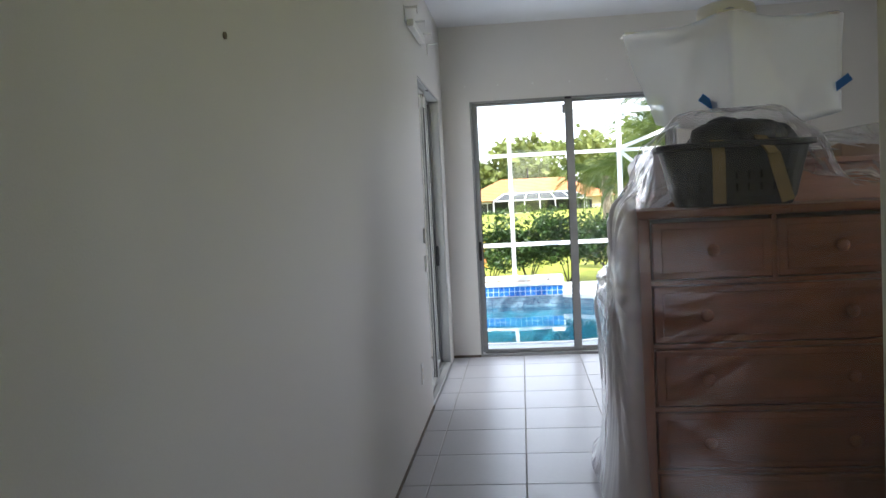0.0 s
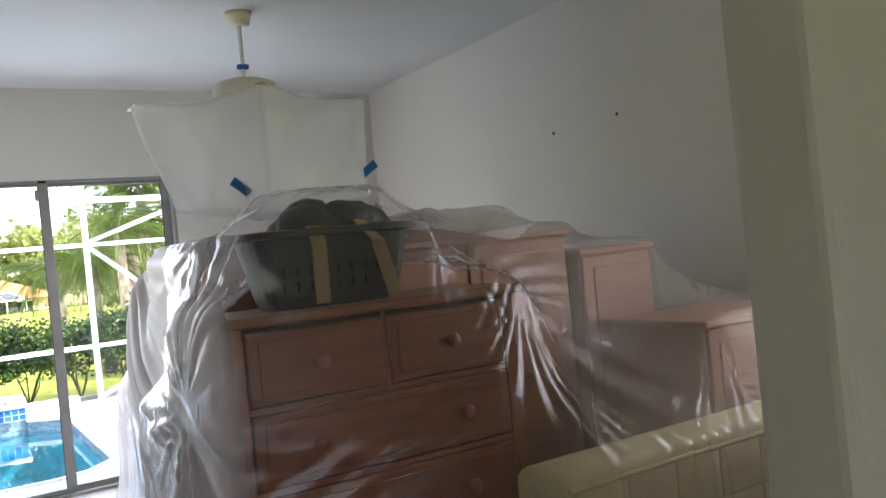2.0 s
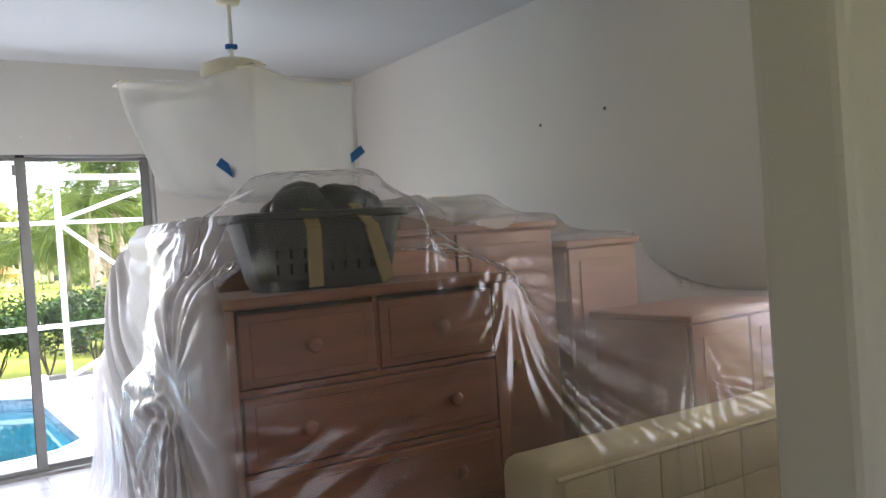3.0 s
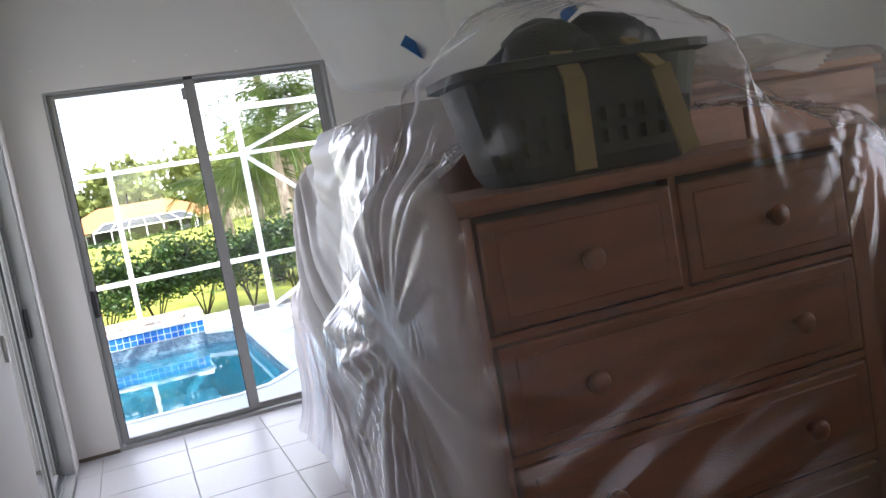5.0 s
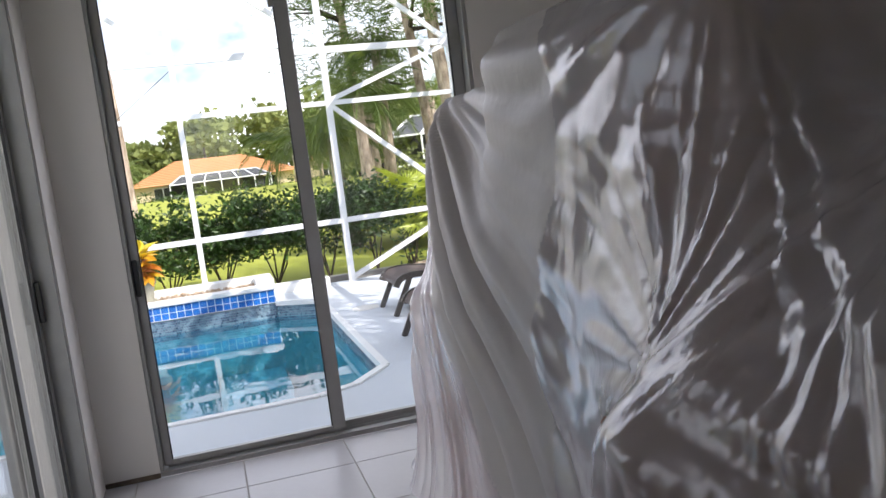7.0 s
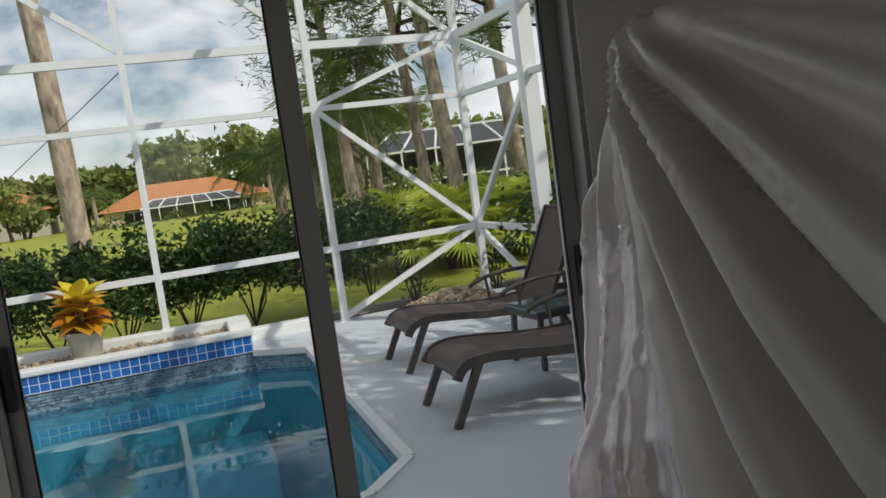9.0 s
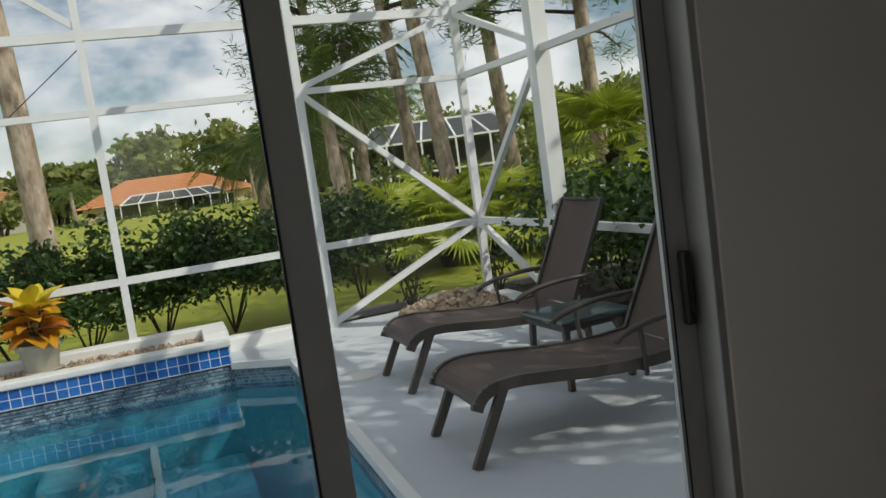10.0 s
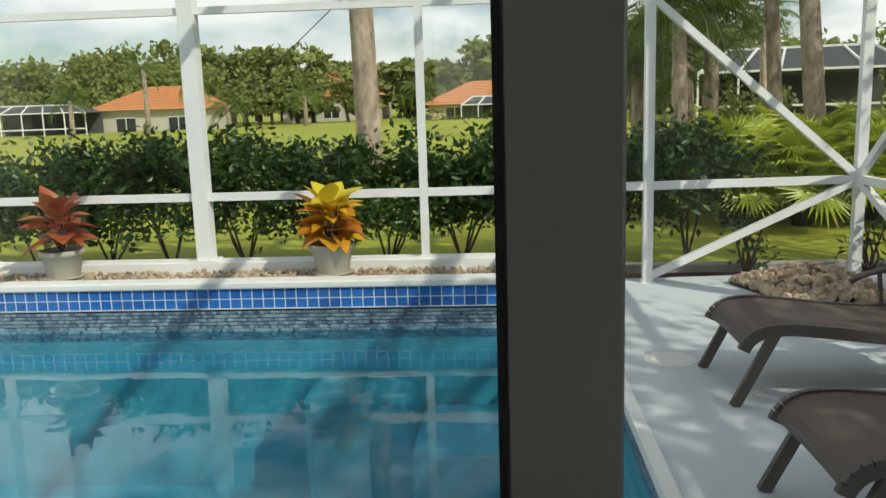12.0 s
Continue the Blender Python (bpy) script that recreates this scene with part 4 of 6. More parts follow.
STACK = [grow((0.71, -3.735, 0), (1.65, -3.29, 1.206)), grow((0.71, -3.40, 0), (1.25, -2.79, 0.92)), grow((0.99, -2.68, 0), (1.75, -1.80, 1.44)), grow((1.12, -1.77, 0), (1.95, -0.95, 1.36)),
         grow((0.95, -1.70, 0), (1.20, -1.08, 0.78)), grow((2.39, -3.81, 0), (3.05, -3.32, 0.99)), grow((1.32, -3.23, 0), (2.28, -2.72, 1.37)), grow((2.31, -3.28, 0), (2.70, -2.70, 1.28)), grow((1.45, -4.09, 0), (3.03, -3.87, 0.70)),
         grow((0.82, -3.71, 1.2), (1.35, -3.40, 1.425)), grow((0.92, -3.65, 1.2), (1.26, -3.45, 1.52), 0.02), grow((1.60, -3.17, 1.3), (1.84, -2.87, 1.42), 0.01), grow((1.75, -2.97, 1.3), (2.22, -2.60, 1.50), 0.0)]
SHEET_STEP = 0.031
px = drape(134, 174, SHEET_STEP, -0.62, -5.0, 1.56, STACK, [(2, 1, 0.012), (0, -1, XR - 0.02), (0, 1, 0.50), (1, 1, -5.0), (1, -1, -0.05)], 200, 3, up_edges=((0, 1, XR - 0.03), (1, 1, -0.12), (0, -1, 0.53)))
px = taut(px, STACK, [(2, 1, 0.012), (0, -1, XR - 0.02), (0, 1, 0.50)], 260)
# the film clings to the basket and lies down on the chest round it
away = np.hypot(np.maximum(0, np.maximum(0.80 - px[..., 0], px[..., 0] - 1.37)), np.maximum(0, np.maximum(-3.73 - px[..., 1], px[..., 1] + 3.37)))
cling = np.clip(1 - away / 0.11, 0, 1) ** 1.4
cling = 1 - (1 - cling) * np.clip((-3.22 - px[..., 1]) / 0.12, 0, 1)
rise = np.maximum(0, px[..., 2] - 1.246)
near_chest = np.clip((1.62 - px[..., 0]) / 0.2, 0, 1)
px[..., 2] -= rise * (1 - cling) * near_chest
px = finer(px, 1)
px = taut(px, [(lo + 0.006, hi - 0.006) for lo, hi in STACK], [(2, 1, 0.012)], 2)
px = finer(px, 2)
SHEET_STEP /= 4
flat_px = px.copy()
px = folds(px, [((1.66, -3.75, 1.21), (1, 1), 58, 0.95, 0.030, False), ((0.67, -2.76, 0.94), (0, -1), 16, 0.40, 0.030, False), ((0.67, -2.76, 0.94), (0, -1), 52, 0.45, 0.008, False), ((0.68, -3.43, 0.96), (0.3, -1), 64, 0.55, 0.008, False), ((0.68, -3.43, 0.96), (0.3, -1), 22, 0.50, 0.036, False),
                ((0.96, -2.70, 1.46), (1, -1), 22, 0.55, 0.024, False), ((1.07, -0.86, 1.45), (0, -1), 44, 1.35, 0.100, True), ((1.07, -0.86, 1.45), (0, -1), 118, 1.20, 0.022, True),
                ((0.92, -1.08, 0.80), (0, -1), 26, 0.26, 0.018, False), ((2.38, -3.83, 1.02), (1, -1), 24, 0.6, 0.026, False), ((1.72, -3.33, 1.36), (1, 0), 26, 0.6, 0.024, False),
                ((0.79, -3.68, 1.43), (1, 0), 34, 0.24, 0.030, False), ((1.38, -3.70, 1.43), (1, 0), 34, 0.24, 0.030, False)], 4)


def split_sheet(p, keep, name, material):
    """The part of a draped sheet whose cells are kept."""
    ny, nx = p.shape[:2]
    k = np.arange(ny * nx).reshape(ny, nx)
    f = np.stack([k[:-1, :-1], k[:-1, 1:], k[1:, 1:], k[1:, :-1]], -1)[keep].reshape(-1, 4)
    used = np.unique(f)
    back = np.zeros(ny * nx, int)
    back[used] = np.arange(len(used))
    return raw_mesh(name, p.reshape(-1, 3)[used], back[f].tolist(), material, True)


cell_x = -0.62 + SHEET_STEP * (np.arange(px.shape[1] - 1) + 0.5)[None, :]
cell_y = -5.0 + SHEET_STEP * (np.arange(px.shape[0] - 1) + 0.5)[:, None]
mid_x = (flat_px[:-1, :-1, 0] + flat_px[1:, 1:, 0]) / 2
mid_y = (flat_px[:-1, :-1, 1] + flat_px[1:, 1:, 1]) / 2
rear = (cell_y > -3.22 + 0.05 * np.sin(cell_x * 9))
cz = np.maximum(np.maximum(px[:-1, :-1, 2], px[1:, :-1, 2]), np.maximum(px[:-1, 1:, 2], px[1:, 1:, 2]))
lies = cz < np.where((mid_x < 1.0) & (mid_y > -2.5), 0.16, 0.05)
for _ in range(3):
    lies |= blur(mid_y[..., None], 60)[..., 0] > -0.74
    near = np.pad((~lies).astype(int), 1)
    lies |= sum(near[1 + i:near.shape[0] - 1 + i, 1 + j:near.shape[1] - 1 + j] for i in (-1, 0, 1) for j in (-1, 0, 1)) < 5
east = (cell_x > 1.68 + 0.03 * np.sin(cell_y * 8)) & ~rear
solid("drop_sheet", split_sheet(px, east & ~lies, "drop_sheet", M_FILM4), None, "hazy plastic drop sheet stretched over the dressers and mattress", "plastic sheet", "", group="drop sheets")
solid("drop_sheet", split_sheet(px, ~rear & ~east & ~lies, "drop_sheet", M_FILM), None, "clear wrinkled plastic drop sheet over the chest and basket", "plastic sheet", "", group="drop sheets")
mid_z = (flat_px[:-1, :-1, 2] + flat_px[1:, 1:, 2]) / 2
cloth = rear & (mid_y > -2.15 + 0.06 * np.sin(mid_z * 9)) & (mid_z > 1.06 + 0.92 * np.minimum(0, mid_y + 1.07) + 0.03 * np.sin(mid_y * 23))
solid("drop_cloth", split_sheet(px, cloth & ~lies, "drop_cloth", M_CLOTH), None, "grey-white opaque drop cloth hanging in soft diagonal folds", "drop cloth", "")
rear &= ~cloth
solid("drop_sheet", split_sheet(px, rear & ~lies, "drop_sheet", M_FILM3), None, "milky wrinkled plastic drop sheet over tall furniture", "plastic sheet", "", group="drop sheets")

# ---- ceiling fan in its plastic cover ----
FX, FY = 1.52, -1.78
fan = thing("ceiling_fan", "cream ceiling fan wrapped in milky plastic", "fan", pose(FX, FY, ZC))
part("canopy", lathe(bmesh.new(), [(0.02, -0.065), (0.055, -0.06), (0.065, -0.02), (0.07, 0.0)], 24), M_CREAM, fan, smooth=True)
part("downrod", tube(bmesh.new(), [(0, 0, -0.06), (0, 0, -0.36)], 0.011, 12), M_WHITEP, fan)
part("motor_housing", lathe(bmesh.new(), [(0.05, -0.47), (0.13, -0.46), (0.155, -0.43), (0.16, -0.40), (0.15, -0.365), (0.10, -0.345), (0.03, -0.335)], 32), M_CREAM, fan, smooth=True)
BLADES = [258 + 72 * k for k in range(5)]
for a in BLADES:
    bm = bmesh.new()
    box(bm, (0.19, -0.062, -0.004), (0.58, 0.062, 0.004), 0.003, 1)
    b = part("blade", bm, M_CREAM, fan)
    b.matrix_basis = pose(0, 0, -0.495, 0, 0, a) @ pose(0, 0, 0, 3)
    part("blade_arm", boxes(((0.11, -0.018, -0.003), (0.20, 0.018, 0.003))), M_BRASS, b)
part("tape_wrap", boxes(((-0.028, -0.014, -0.285), (0.028, 0.014, -0.262)), bevel=0.002), M_TAPE, fan, "blue masking tape on the rod")


def fan_cover_mesh():
    """A bag of film with flat sides stretched between the five blade tips, gathered in underneath."""
    per, rows = 30, 34
    tips = [radians(a) for a in sorted(v % 360 for v in BLADES)]
    foot = [(0.95, -1.02), (0.82, -0.92), (0.70, -1.00), (0.72, -1.03), (0.98, -1.00)]   # lower corner of each fold: share of the radius, drop
    rng = np.random.default_rng(12)
    wave = rng.uniform(0, 6.28, (5, 3))
    v, f = [], []
    for j in range(rows + 1):
        t = j / rows
        for k in range(5):
            a0, a1 = tips[k], tips[(k + 1) % 5]
            (s0, d0), (s1, d1) = foot[k], foot[(k + 1) % 5]
            for i in range(per):
                u = i / per
                if t < 0.18:
                    q = t / 0.18
                    r0, r1 = 0.585 * q + 0.06 * (1 - q), 0.585 * q + 0.06 * (1 - q)
                    z = -0.445 - 0.035 * q - 0.045 * q * q * math.sin(math.pi * u)
                    bulge = 0.0
                else:
                    q = (t - 0.18) / 0.82
                    low = max(0.0, (q - 0.90) / 0.10)
                    r0 = 0.585 * (1 + (s0 - 1) * min(1, q / 0.9)) * (1 - 0.85 * low)
                    r1 = 0.585 * (1 + (s1 - 1) * min(1, q / 0.9)) * (1 - 0.85 * low)
                    z = -0.480 - 0.045 * (1 - q) * math.sin(math.pi * u) + min(1, q / 0.9) * ((d0 + 0.48) * (1 - u) + (d1 + 0.48) * u) - 0.035 * low ** 0.5
                    w = wave[k]
                    bulge = 0.022 * math.sin(math.pi * u) * math.sin(3.0 * q + w[0]) + 0.012 * abs(math.sin(5.2 * u + 2.6 * q + w[1])) ** 6 + 0.010 * abs(math.sin(7.4 * u - 3.1 * q + w[2])) ** 9 * q
                x = r0 * math.cos(a0) * (1 - u) + r1 * math.cos(a1) * u
                y = r0 * math.sin(a0) * (1 - u) + r1 * math.sin(a1) * u
                m = math.hypot(x, y) + 1e-6
                v.append((x * (1 + bulge / m), y * (1 + bulge / m), z))
    seg = per * 5
    for j in range(rows):
        for i in range(seg):
            a, b = j * seg + i, j * seg + (i + 1) % seg
            f.append((a, b, b + seg, a + seg))
    return raw_mesh("fan_cover", v, f, M_FILM2, True)


cover = solid("fan_cover", fan_cover_mesh(), None, "milky plastic cover hanging from the ceiling fan blades", "plastic cover", "", pose(FX, FY, ZC))
fp = np.array([(q.co.x + FX, q.co.y + FY, q.co.z + ZC) for q in cover.data.vertices])


def near_point(p, x, z):
    """The sheet's point on the side towards the door that is nearest to x and z."""
    q = p.reshape(-1, 3)
    d = (q[:, 0] - x) ** 2 + (q[:, 2] - z) ** 2 + np.where(q[:, 1] > FY, 1.0, 0.0)
    return Vector(q[d.argmin()])


for x, z, tilt in ((1.33, 1.705, 38), (2.02, 1.78, -35)):
    c = near_point(fp, x, z)
    bm = bmesh.new()
    box(bm, (-0.05, -0.002, -0.021), (0.05, 0.001, 0.021))
    solid("masking_tape", bm, M_TAPE, "strip of blue masking tape on the plastic cover", "tape", "", pose(c.x, c.y - 0.012, c.z, 0, tilt, 0), group="tape strips")


# ---- pool deck things ----
def bezier(a, b, c, d, n):
    a, b, c, d = (Vector(v) for v in (a, b, c, d))
    return [a * (1 - t) ** 3 + b * 3 * t * (1 - t) ** 2 + c * 3 * t * t * (1 - t) + d * t ** 3 for t in [k / n for k in range(n + 1)]]


def sling(bm, line, half, thick):
    """A cloth web along a side line (x, z), half wide each side."""
    rows = []
    for i, (x, z) in enumerate(line):
        x2, z2 = line[min(i + 1, len(line) - 1)]
        x1, z1 = line[max(i - 1, 0)]
        t = Vector((x2 - x1, 0, z2 - z1)).normalized()
        n = Vector((-t.z, 0, t.x))
        row = []
        for k in range(9):
            v = -1 + k / 4
            sag = -0.012 * (1 - v * v)
            for s in (1, -1):
                row.append(bm.verts.new(Vector((x, v * half, z)) + n * (sag + s * thick / 2)))
        rows.append(row)
    for a, b in zip(rows, rows[1:]):
        for k in range(8):
            bm.faces.new((a[2 * k], a[2 * k + 2], b[2 * k + 2], b[2 * k]))
            bm.faces.new((a[2 * k + 1], b[2 * k + 1], b[2 * k + 3], a[2 * k + 3]))
        for k in (0, 8):
            bm.faces.new((a[2 * k], b[2 * k], b[2 * k + 1], a[2 * k + 1]))
    for r in (rows[0], rows[-1]):
        for k in range(8):
            bm.faces.new((r[2 * k], r[2 * k + 1], r[2 * k + 3], r[2 * k + 2]))
    bmesh.ops.recalc_face_normals(bm, faces=bm.faces)
    return bm


def sun_lounger(m, raised):
    """Foot end at the origin, head towards +x."""
    c = thing("sun_lounger", "brown sling sun lounger with a raised back on the pool deck", "sun lounger", m, "sun loungers")
    half = 0.255
    seat = [(v.x, v.z) for v in bezier((0.0, 0, 0.255), (0.03, 0, 0.335), (0.10, 0, 0.345), (0.22, 0, 0.340), 8)] + [(0.36, 0.325), (0.54, 0.302), (0.72, 0.288), (0.90, 0.288), (1.06, 0.300)]
    part("seat_sling", sling(bmesh.new(), seat, half - 0.01, 0.006), M_SLING, c)
    back = [(1.05 + raised * t, 0.305 + 0.60 * t - 0.02 * math.sin(t * 3.1)) for t in [k / 8 for k in range(9)]]
    part("back_sling", sling(bmesh.new(), back, half - 0.015, 0.006), M_SLING, c)
    for s in (-1, 1):
        y = s * half
        bm = bmesh.new()
        for (xa, za), (xb, zb) in zip(seat, seat[1:]):
            beam(bm, (xa, y, za - 0.012), (xb, y, zb - 0.012), 0.024, 0.05)
        beam(bm, (1.06, y, 0.288), (1.46, y, 0.285), 0.024, 0.05)
        part("side_rail", bm, M_BRONZE, c)
        part("back_rail", beam(bmesh.new(), (back[0][0], y * 0.96, back[0][1]), (back[-1][0], y * 0.96, back[-1][1]), 0.022, 0.03), M_BRONZE, c)
        part("leg", beam(bmesh.new(), (0.13, y, 0.315), (-0.03, y, 0.0), 0.026, 0.042), M_BRONZE, c)
        part("leg", beam(bmesh.new(), (1.26, y, 0.285), (1.40, y, 0.0), 0.026, 0.042), M_BRONZE, c)
        bm = bmesh.new()
        tube(bm, [Vector((0.66, s * (half + 0.035), 0.40))] + bezier((0.70, s * (half + 0.035), 0.425), (0.82, s * (half + 0.035), 0.47), (0.98, s * (half + 0.035), 0.48), (1.20, s * (half + 0.03), 0.47), 8), 0.015, 8)
        part("armrest", bm, M_BRONZE, c, smooth=True)
        part("arm_post", tube(bmesh.new(), [(0.79, s * (half + 0.03), 0.45), (0.81, s * (half + 0.02), 0.22)], 0.011, 8), M_BRONZE, c)
    part("cross_bar", tube(bmesh.new(), [(0.02, -half, 0.262), (0.02, half, 0.262)], 0.013, 8), M_BRONZE, c)
    part("cross_bar", tube(bmesh.new(), [(0.81, -half, 0.245), (0.81, half, 0.245)], 0.011, 8), M_BRONZE, c)
    part("head_bar", tube(bmesh.new(), [(back[-1][0], -half, back[-1][1]), (back[-1][0], half, back[-1][1])], 0.013, 8), M_BRONZE, c)
    return c


sun_lounger(pose(1.72, 3.24, DECK, 0, 0, 1), 0.28)
sun_lounger(pose(1.61, 1.97, DECK, 0, 0, 1), 0.30)

tb = thing("side_table", "small dark side table with a green glass top", "side table", pose(2.56, 2.58, DECK, 0, 0, 4))
bm = bmesh.new()
box(bm, (-0.22, -0.22, 0.345), (0.22, 0.22, 0.375), 0.012, 2)
part("glass_top", bm, M_TGLASS, tb, "dark green glass top")
part("apron", boxes(((-0.205, -0.205, 0.315), (0.205, -0.185, 0.344)), ((-0.205, 0.185, 0.315), (0.205, 0.205, 0.344)), ((-0.205, -0.185, 0.315), (-0.185, 0.185, 0.344)), ((0.185, -0.185, 0.315), (0.205, 0.185, 0.344))), M_BRONZE, tb)
for sx in (-1, 1):
    for sy in (-1, 1):
        part("leg", beam(bmesh.new(), (sx * 0.175, sy * 0.175, 0.315), (sx * 0.19, sy * 0.19, 0), 0.03, 0.03), M_BRONZE, tb)

sk = thing("skimmer_lid", "round white skimmer lid set in the deck", "skimmer lid", pose(1.56, 3.62, DECK))
part("lid", lathe(bmesh.new(), [(0.105, 0.001), (0.108, 0.006), (0.10, 0.010), (0.03, 0.011)], 28), M_WHITEP, sk)
part("collar", lathe(bmesh.new(), [(0.125, 0.0005), (0.125, 0.004), (0.112, 0.004)], 28), M_WHITEP, sk)


def pebble_mesh(name, count, place, size, rng, material):
    """Loose rounded stones as one joined mesh."""
    base = bmesh.new()
    bmesh.ops.create_icosphere(base, subdivisions=1, radius=1.0)
    bv = np.array([v.co[:] for v in base.verts])
    bf = np.array([[v.index for v in f.verts] for f in base.faces])
    base.free()
    vs, fs = [], []
    for k in range(count):
        x, y, z = place(rng)
        r = size * rng.uniform(0.6, 1.35)
        e = Euler(rng.uniform(0, 6.28, 3)).to_matrix()
        q = bv * (1 + 0.16 * rng.normal(size=(len(bv), 1))) * np.array((1.25, 0.95, 0.65)) * r
        vs.append(q @ np.array(e).T + (x, y, z))
        fs.append(bf + len(bv) * k)
    return raw_mesh(name, np.concatenate(vs), np.concatenate(fs).tolist(), material)


rngs = np.random.default_rng(21)
BED = [(2.30, 5.30), (2.50, 4.62), (3.14, 4.56), (3.17, 5.42)]


def in_bed(r):
    while True:
        u, v = r.uniform(0, 1, 2)
        a = Vector(BED[0]).lerp(Vector(BED[3]), u)
        b = Vector(BED[1]).lerp(Vector(BED[2]), u)
        q = a.lerp(b, v)
        hgt = 0.16 * math.sin(math.pi * min(1, u * 0.9 + 0.08)) * math.sin(math.pi * (0.12 + 0.76 * v))
        return q.x, q.y, DECK + 0.015 + hgt * r.uniform(0.4, 1.0)


bm = bmesh.new()
n_u = 10
gv2 = [[None] * (n_u + 1) for _ in range(n_u + 1)]
for i in range(n_u + 1):
    for j in range(n_u + 1):
        u, v = i / n_u, j / n_u
        q = Vector(BED[0]).lerp(Vector(BED[3]), u).lerp(Vector(BED[1]).lerp(Vector(BED[2]), u), v)
        gv2[i][j] = bm.verts.new((q.x, q.y, DECK + 0.004 + 0.12 * max(0, math.sin(math.pi * u)) * max(0, math.sin(math.pi * v))))
for i in range(n_u):
    for j in range(n_u):
        bm.faces.new((gv2[i][j], gv2[i][j + 1], gv2[i + 1][j + 1], gv2[i + 1][j]))
solid("gravel_mound", bm, M_MULCH, "low soil mound under the river stones", "mound")
solid("river_stones", pebble_mesh("river_stones", 620, in_bed, 0.030, rngs, M_STONE), None, "heap of tan river stones at the cage's corner", "stones", "stuff")
solid("planter_gravel", pebble_mesh("planter_gravel", 1500, lambda r: (r.uniform(-3.6, 0.69), r.uniform(4.945, 5.245), 0.035 + r.uniform(0, 0.03)), 0.016, rngs, M_STONE), None, "tan gravel in the raised planter", "gravel", "stuff")


# ---- potted crotons ----
def blade_leaf(length, width, material, bend=0.25, cuts=6):
    """One broad pointed leaf along +x with a fold and a droop."""
    v, f = [], []
    for k in range(cuts + 1):
        t = k / cuts
        w = width * math.sin(math.pi * min(1, 0.08 + 0.92 * t) ** 0.8) * 0.5
        x, z = length * t, -bend * length * t * t
        v += [(x, -w, z + w * 0.35), (x, 0, z), (x, w, z + w * 0.35)]
    for k in range(cuts):
        a = 3 * k
        f += [(a, a + 1, a + 4, a + 3), (a + 1, a + 2, a + 5, a + 4)]
    return raw_mesh("leaf", v, f, material, True)


def croton(m, size, material, young, count, seed, label):
    rng = np.random.default_rng(seed)
    c = thing("potted_croton", label, "potted plant", m, "crotons on the planter")
    r, h = 0.135 * size, 0.20 * size
    bm = bmesh.new()
    lathe(bm, [(r * 0.72, 0), (r * 0.76, 0.01), (r * 0.96, h * 0.80), (r * 1.08, h * 0.82), (r * 1.10, h), (r * 0.98, h), (r * 0.93, h * 0.86)], 32)
    part("pot", bm, M_POT, c, "grey-green clay pot", True)
    part("saucer", lathe(bmesh.new(), [(r * 0.9, 0), (r * 1.0, 0.012), (r * 0.9, 0.014)], 28), M_POT, c)
    part("soil", lathe(bmesh.new(), [(r * 0.93, h * 0.87), (r * 0.5, h * 0.90), (0.01, h * 0.91)], 20), M_MULCH, c)
    leaves = [blade_leaf(0.205 * size * k, 0.15 * size * k, material, b) for k, b in ((1.0, 0.25), (0.85, 0.45), (1.1, 0.12), (0.75, 0.6))]
    fresh = [blade_leaf(0.20 * size * k, 0.135 * size * k, young, b) for k, b in ((1.0, 0.1), (0.9, 0.25))]
    for s in range(4):
        a = s * 1.7 + 0.4
        part("stem", tube(bmesh.new(), [(0, 0, h * 0.85), (0.05 * size * math.cos(a), 0.05 * size * math.sin(a), h + 0.12 * size), (0.08 * size * math.cos(a), 0.08 * size * math.sin(a), h + 0.24 * size)], [0.010, 0.008, 0.005], 6), M_TWIG, c)
    for k in range(count):
        t = k / count
        yaw = k * 137.5 + rng.uniform(-20, 20)
        z = h + size * (0.03 + 0.25 * t)
        rad = size * 0.05 * (1 - 0.3 * t) * rng.uniform(0.5, 1.5)
        tilt = -(-6 + 56 * t + rng.uniform(-24, 26))
        piece("leaf", fresh[k % 2] if t > 0.68 else leaves[k % 4], c, pose(rad * math.cos(radians(yaw)), rad * math.sin(radians(yaw)), z, 0, 0, yaw) @ pose(0, 0, 0, rng.uniform(-25, 25), tilt, 0))
    return c


croton(pose(-0.41, 5.07, 0.066), 1.06, M_CROTON, M_CROTONY, 46, 3, "orange and yellow croton in a grey-green pot")
croton(pose(-2.31, 5.07, 0.066), 1.02, M_CROTONR, M_CROTONR, 32, 4, "red croton in a grey-green pot on the planter")


# ---- plants ----
def stems(bm, base, height, spread, rng, n=4, r=0.012):
    for k in range(n):
        a = rng.uniform(0, 6.28)
        tip = Vector(base) + Vector((spread * math.cos(a), spread * math.sin(a), height * rng.uniform(0.8, 1.1)))
        mid = Vector(base).lerp(tip, 0.5) + Vector(rng.normal(size=3) * 0.04)
        tube(bm, [base, mid, tip], [r, r * 0.8, r * 0.4], 5)


